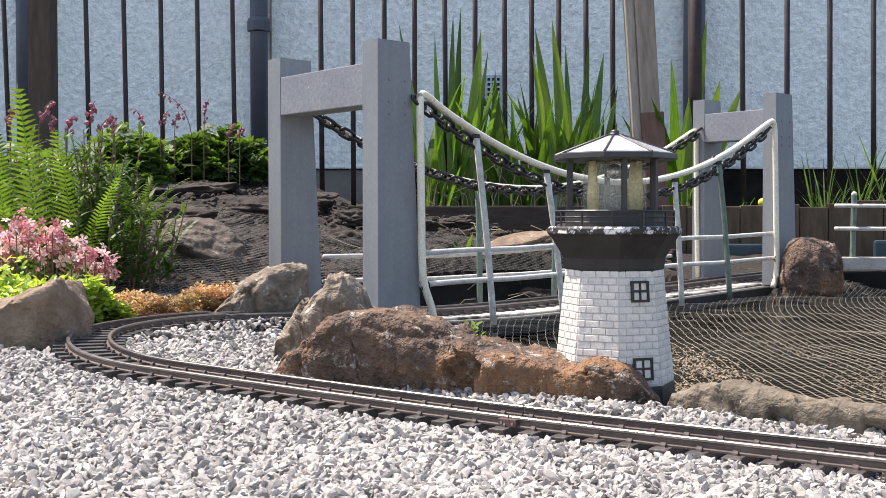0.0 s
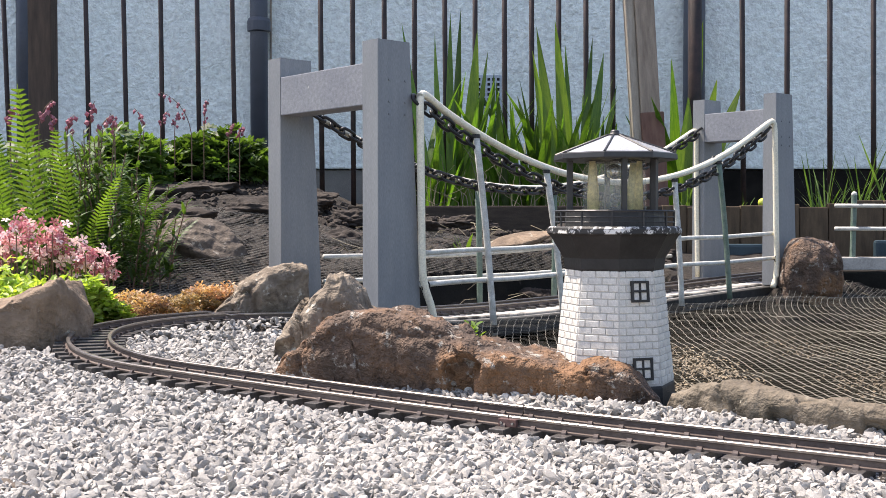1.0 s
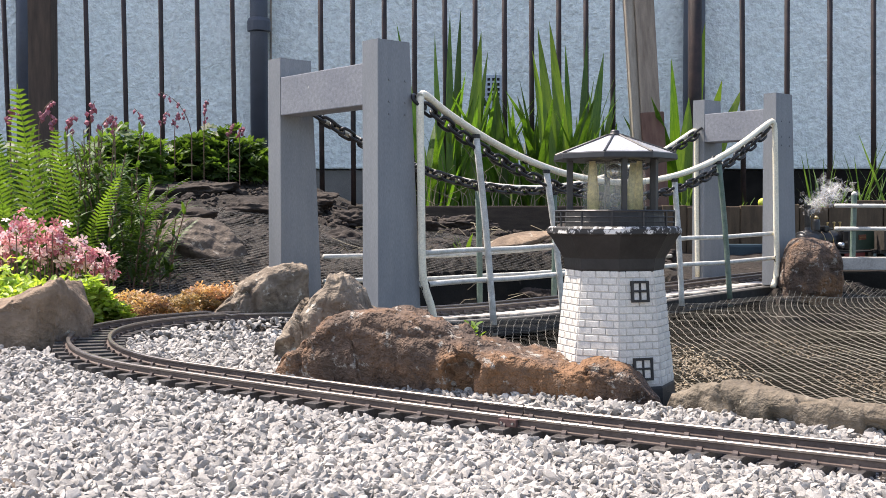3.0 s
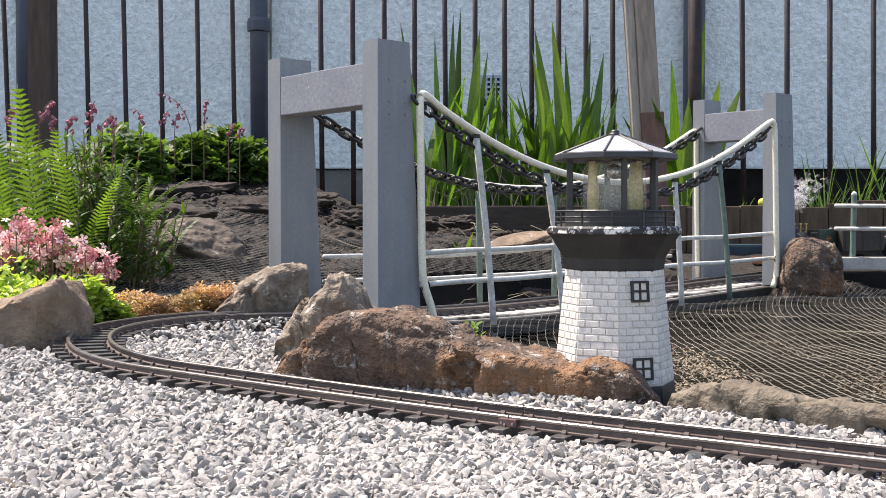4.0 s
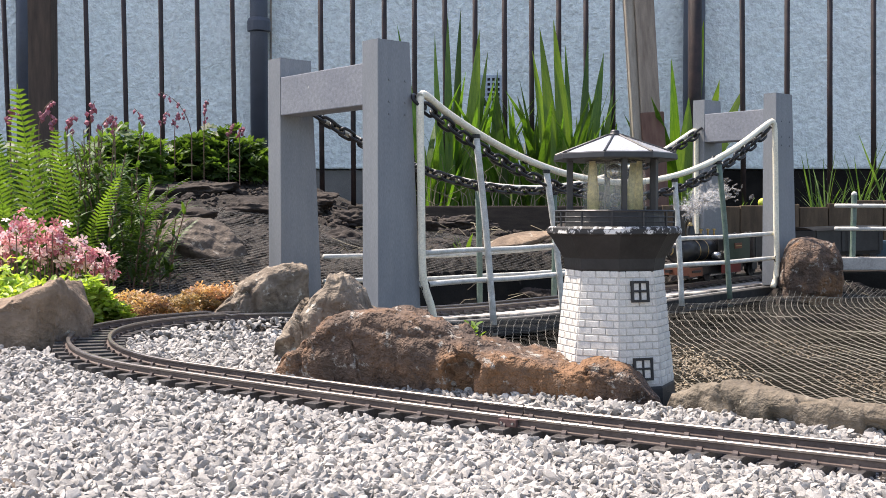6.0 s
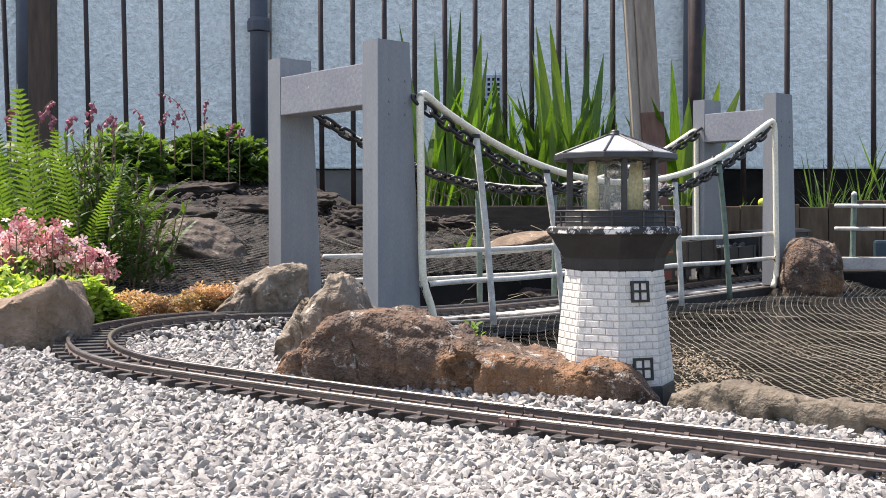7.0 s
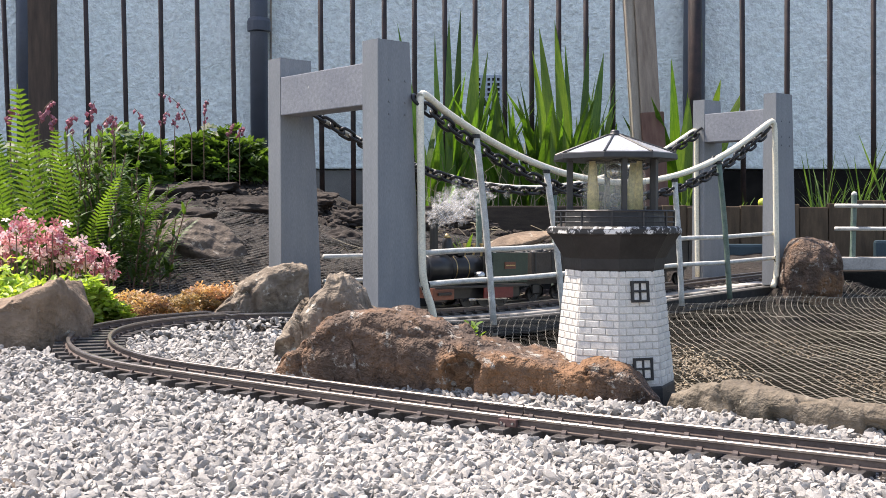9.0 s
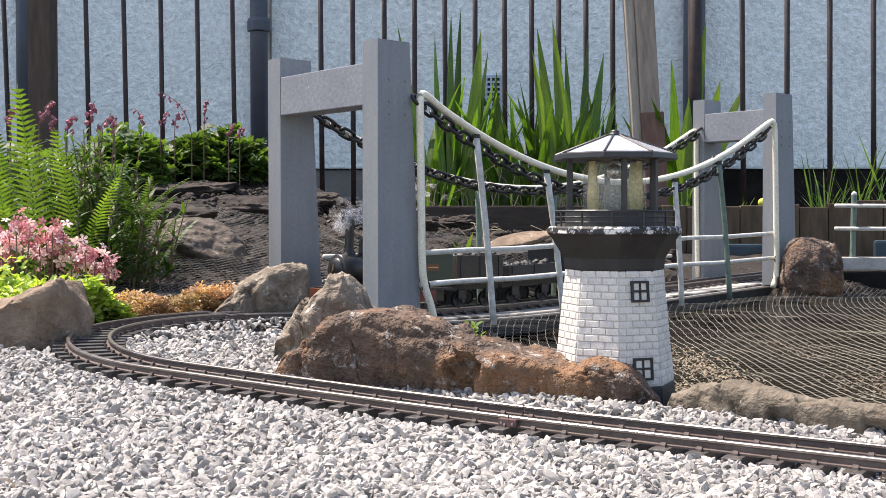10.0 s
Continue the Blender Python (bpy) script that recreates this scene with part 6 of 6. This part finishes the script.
def wagon(label, length, body_h, material, roof=False, load=None):
    """A four-wheeled wagon with its origin on the rails under its middle."""
    t = thing("wagon", pose(0, 0, 0), label, "railway wagon", "wagons of the train")
    part("underframe", boxed(0, 0, 0.0335, length, 0.06, 0.009, bevel=0.001), M_WAGON_BLACK, t)
    for s in (-1, 1):
        part("side", boxed(0, s * 0.0435, 0.038 + body_h / 2, length - 0.006, 0.004, body_h, bevel=0.0008), material, t)
        part("end", boxed(s * (length / 2 - 0.005), 0, 0.038 + body_h / 2, 0.004, 0.083, body_h, bevel=0.0008), material, t)
        part("buffer", lay(lathe([(0.003, 0), (0.003, 0.006), (0.006, 0.0065), (0.006, 0.008)], 12), pose(s * length / 2, 0, 0.032, 0, 90 * s, 0)), M_WAGON_BLACK, t)
        for k in range(max(2, int(length / 0.035))):
            x = -length / 2 + 0.012 + k * (length - 0.024) / (max(2, int(length / 0.035)) - 1)
            part("strap", boxed(x, s * 0.0462, 0.038 + body_h / 2, 0.004, 0.0016, body_h, bevel=0.0004), M_WAGON_BLACK, t)
        for x in (-1, 1):
            part("axle_box", boxed(x * length * 0.28, s * 0.032, 0.0225, 0.018, 0.005, 0.016, bevel=0.001), M_WAGON_BLACK, t)
            WHEELS.append((wheel(t, x * length * 0.28, s * 0.0245, 0.0125, M_WAGON_BLACK), t, 0.0125, (x * length * 0.28, s * 0.0245)))
    part("floor", boxed(0, 0, 0.0395, length - 0.012, 0.082, 0.003), M_WAGON_BLACK, t)
    if roof:
        bm = bmesh.new()
        prof = [(-0.052, 0.0), (-0.04, 0.0045), (-0.02, 0.0075), (0, 0.0085), (0.02, 0.0075), (0.04, 0.0045), (0.052, 0.0)]
        rows = [[bm.verts.new((x, y, 0.038 + body_h + z)) for y, z in prof] for x in (-length / 2 - 0.004, length / 2 + 0.004)]
        for k in range(6):
            bm.faces.new((rows[0][k], rows[0][k + 1], rows[1][k + 1], rows[1][k]))
        bmesh.ops.solidify(bm, geom=bm.faces, thickness=0.0022)
        part("roof", bm, M_WAGON_BLACK, t)
    if load:
        rnd = random.Random(load)
        bm = bmesh.new()
        for _ in range(46):
            bmesh.ops.create_icosphere(bm, subdivisions=1, radius=rnd.uniform(0.005, 0.009), matrix=pose(rnd.uniform(-0.42, 0.42) * length, rnd.uniform(-0.033, 0.033), 0.038 + body_h - rnd.uniform(0.0, 0.006)))
        part("coal", bm, M_COAL, t, "heap of small coal")
    return t


def steam_puff(seed, size, count):
    """A wisp of steam: a loose cloud of small thin ragged flakes, wider as it rises."""
    rng = np.random.default_rng(seed)
    verts, faces = [], []
    for k in range(count):
        u = rng.random() ** 0.8
        sp = 0.20 + 0.42 * u
        p = Vector((u * 0.9 + rng.normal() * sp * 0.8, rng.normal() * sp * 0.8, u * 0.95 + rng.normal() * sp * 0.5)) * size
        q = Vector(rng.normal(size=3)).normalized().to_track_quat("Z", "Y")
        r = size * rng.uniform(0.10, 0.26)
        b = len(verts)
        for i in range(9):
            a = i * math.tau / 9
            verts.append(p + q @ Vector((math.cos(a), math.sin(a), rng.uniform(-0.25, 0.25))) * (r * rng.uniform(0.55, 1.1)))
        verts.append(p)
        faces += [(b + i, b + (i + 1) % 9, b + 9) for i in range(9)]
    ob = raw("steam_puff", verts, faces, M_STEAM, smooth=True)
    return tagged(ob, "thin drifting puff of white steam above the chimney", "steam", "steam puffs", "stuff")


# distance of the chimney from the near tower along the bridge, over time
TIMES = ((0.0, 1.98), (1.0, 1.77), (2.0, 1.56), (2.5, 1.465), (2.7, 1.435), (3.8, 1.315), (4.0, 1.289), (4.4, 1.232), (4.8, 1.177), (5.2, 1.110), (5.5, 1.045), (6.0, 0.921), (6.5, 0.795), (7.0, 0.68), (7.5, 0.565), (8.0, 0.449), (8.5, 0.333), (9.0, 0.229), (9.5, 0.137), (10.0, 0.050))


def bridge_to_line():
    """Distance along the track at which the bridge's zero lies."""
    p = A + N * 0.13
    d = [math.hypot(x - p.x, y - p.y) for x, y in LINE]
    return LINE_S[d.index(min(d))]


ZERO = bridge_to_line()


def train_pose(s, offset, span):
    """A vehicle whose middle is offset behind the chimney, set on the rails by two points half a wheelbase apart."""
    d = ZERO - (s + offset)
    x0, y0, a = on_line(d - span)
    x1, y1, a = on_line(d + span)
    z0, z1 = rail_height(x0, y0), rail_height(x1, y1)
    return pose((x0 + x1) / 2, (y0 + y1) / 2, (z0 + z1) / 2, 0, -math.degrees(math.atan2(z1 - z0, 2 * span)), math.degrees(math.atan2(y1 - y0, x1 - x0)))


VEHICLES = []
PUFFS = []


def train():
    VEHICLES.append((locomotive(), 0.0, 0.05))
    VEHICLES.append((wagon("grey-brown open wagon behind the locomotive", 0.112, 0.050, M_WAGON, load=5), 0.246, 0.03))
    VEHICLES.append((wagon("low black open wagon with a dark load", 0.135, 0.030, M_WAGON_BLACK, load=6), 0.380, 0.04))
    VEHICLES.append((wagon("black roofed goods van", 0.104, 0.052, M_WAGON_BLACK, roof=True), 0.504, 0.035))
    VEHICLES.append((wagon("black roofed goods van at the end of the train", 0.104, 0.052, M_WAGON_BLACK, roof=True), 0.614, 0.035))
    for k, size in enumerate((0.026, 0.034, 0.042)):
        PUFFS.append((steam_puff(40 + k, size * 1.2, (200, 170, 130)[k]), (-0.012, 0.022, 0.06)[k], (0.136, 0.146, 0.158)[k], k))


def motions():
    for ob, offset, span in VEHICLES:
        walk(ob, [(t, train_pose(s, offset, span)) for t, s in TIMES])
    for w, parent, r, (x, y) in WHEELS:
        rows, angle, last = [], 0.0, None
        for k in range(101):
            t = k / 10
            s = float(np.interp(t, [q[0] for q in TIMES], [q[1] for q in TIMES]))
            if last is not None:
                angle += math.degrees((last - s) / r)
            last = s
            rows.append((t, pose(x, y, r, 0, angle % 360, 0)))
        walk(w, rows)
    for k, ob in enumerate(SWAYING):
        rest = ob.matrix_basis.copy()
        walk(ob, [(q / 2, rest @ pose(0, 0, 0, 0.7 * math.sin(q * 0.9 + k), 0.9 * math.sin(q * 0.65 + 2.1 * k))) for q in range(21)])
    for ob, offset, z, k in PUFFS:
        rows = []
        for q in range(21):
            t = q / 2
            s = float(np.interp(t, [w[0] for w in TIMES], [w[1] for w in TIMES]))
            m = train_pose(s, offset + 0.012 * math.sin(2.3 * t + 2 * k), 0.05)
            p = m.translation
            rows.append((t, pose(p.x, p.y, p.z + z + 0.008 * math.sin(1.7 * t + k * 1.4), 8 * math.sin(t + k), 18 * math.sin(1.9 * t + k), 25 + 20 * math.sin(1.1 * t + 2 * k))))
        walk(ob, rows)


# ---- build ----
house()
ground()
liner()
water()
gravel_bed()
bridge()
lighthouse()
rocks()
fence()
beds()
sword_plants()
ferns()
bushes()
low_plants()
nets()
train()
track()
gravel()
motions()
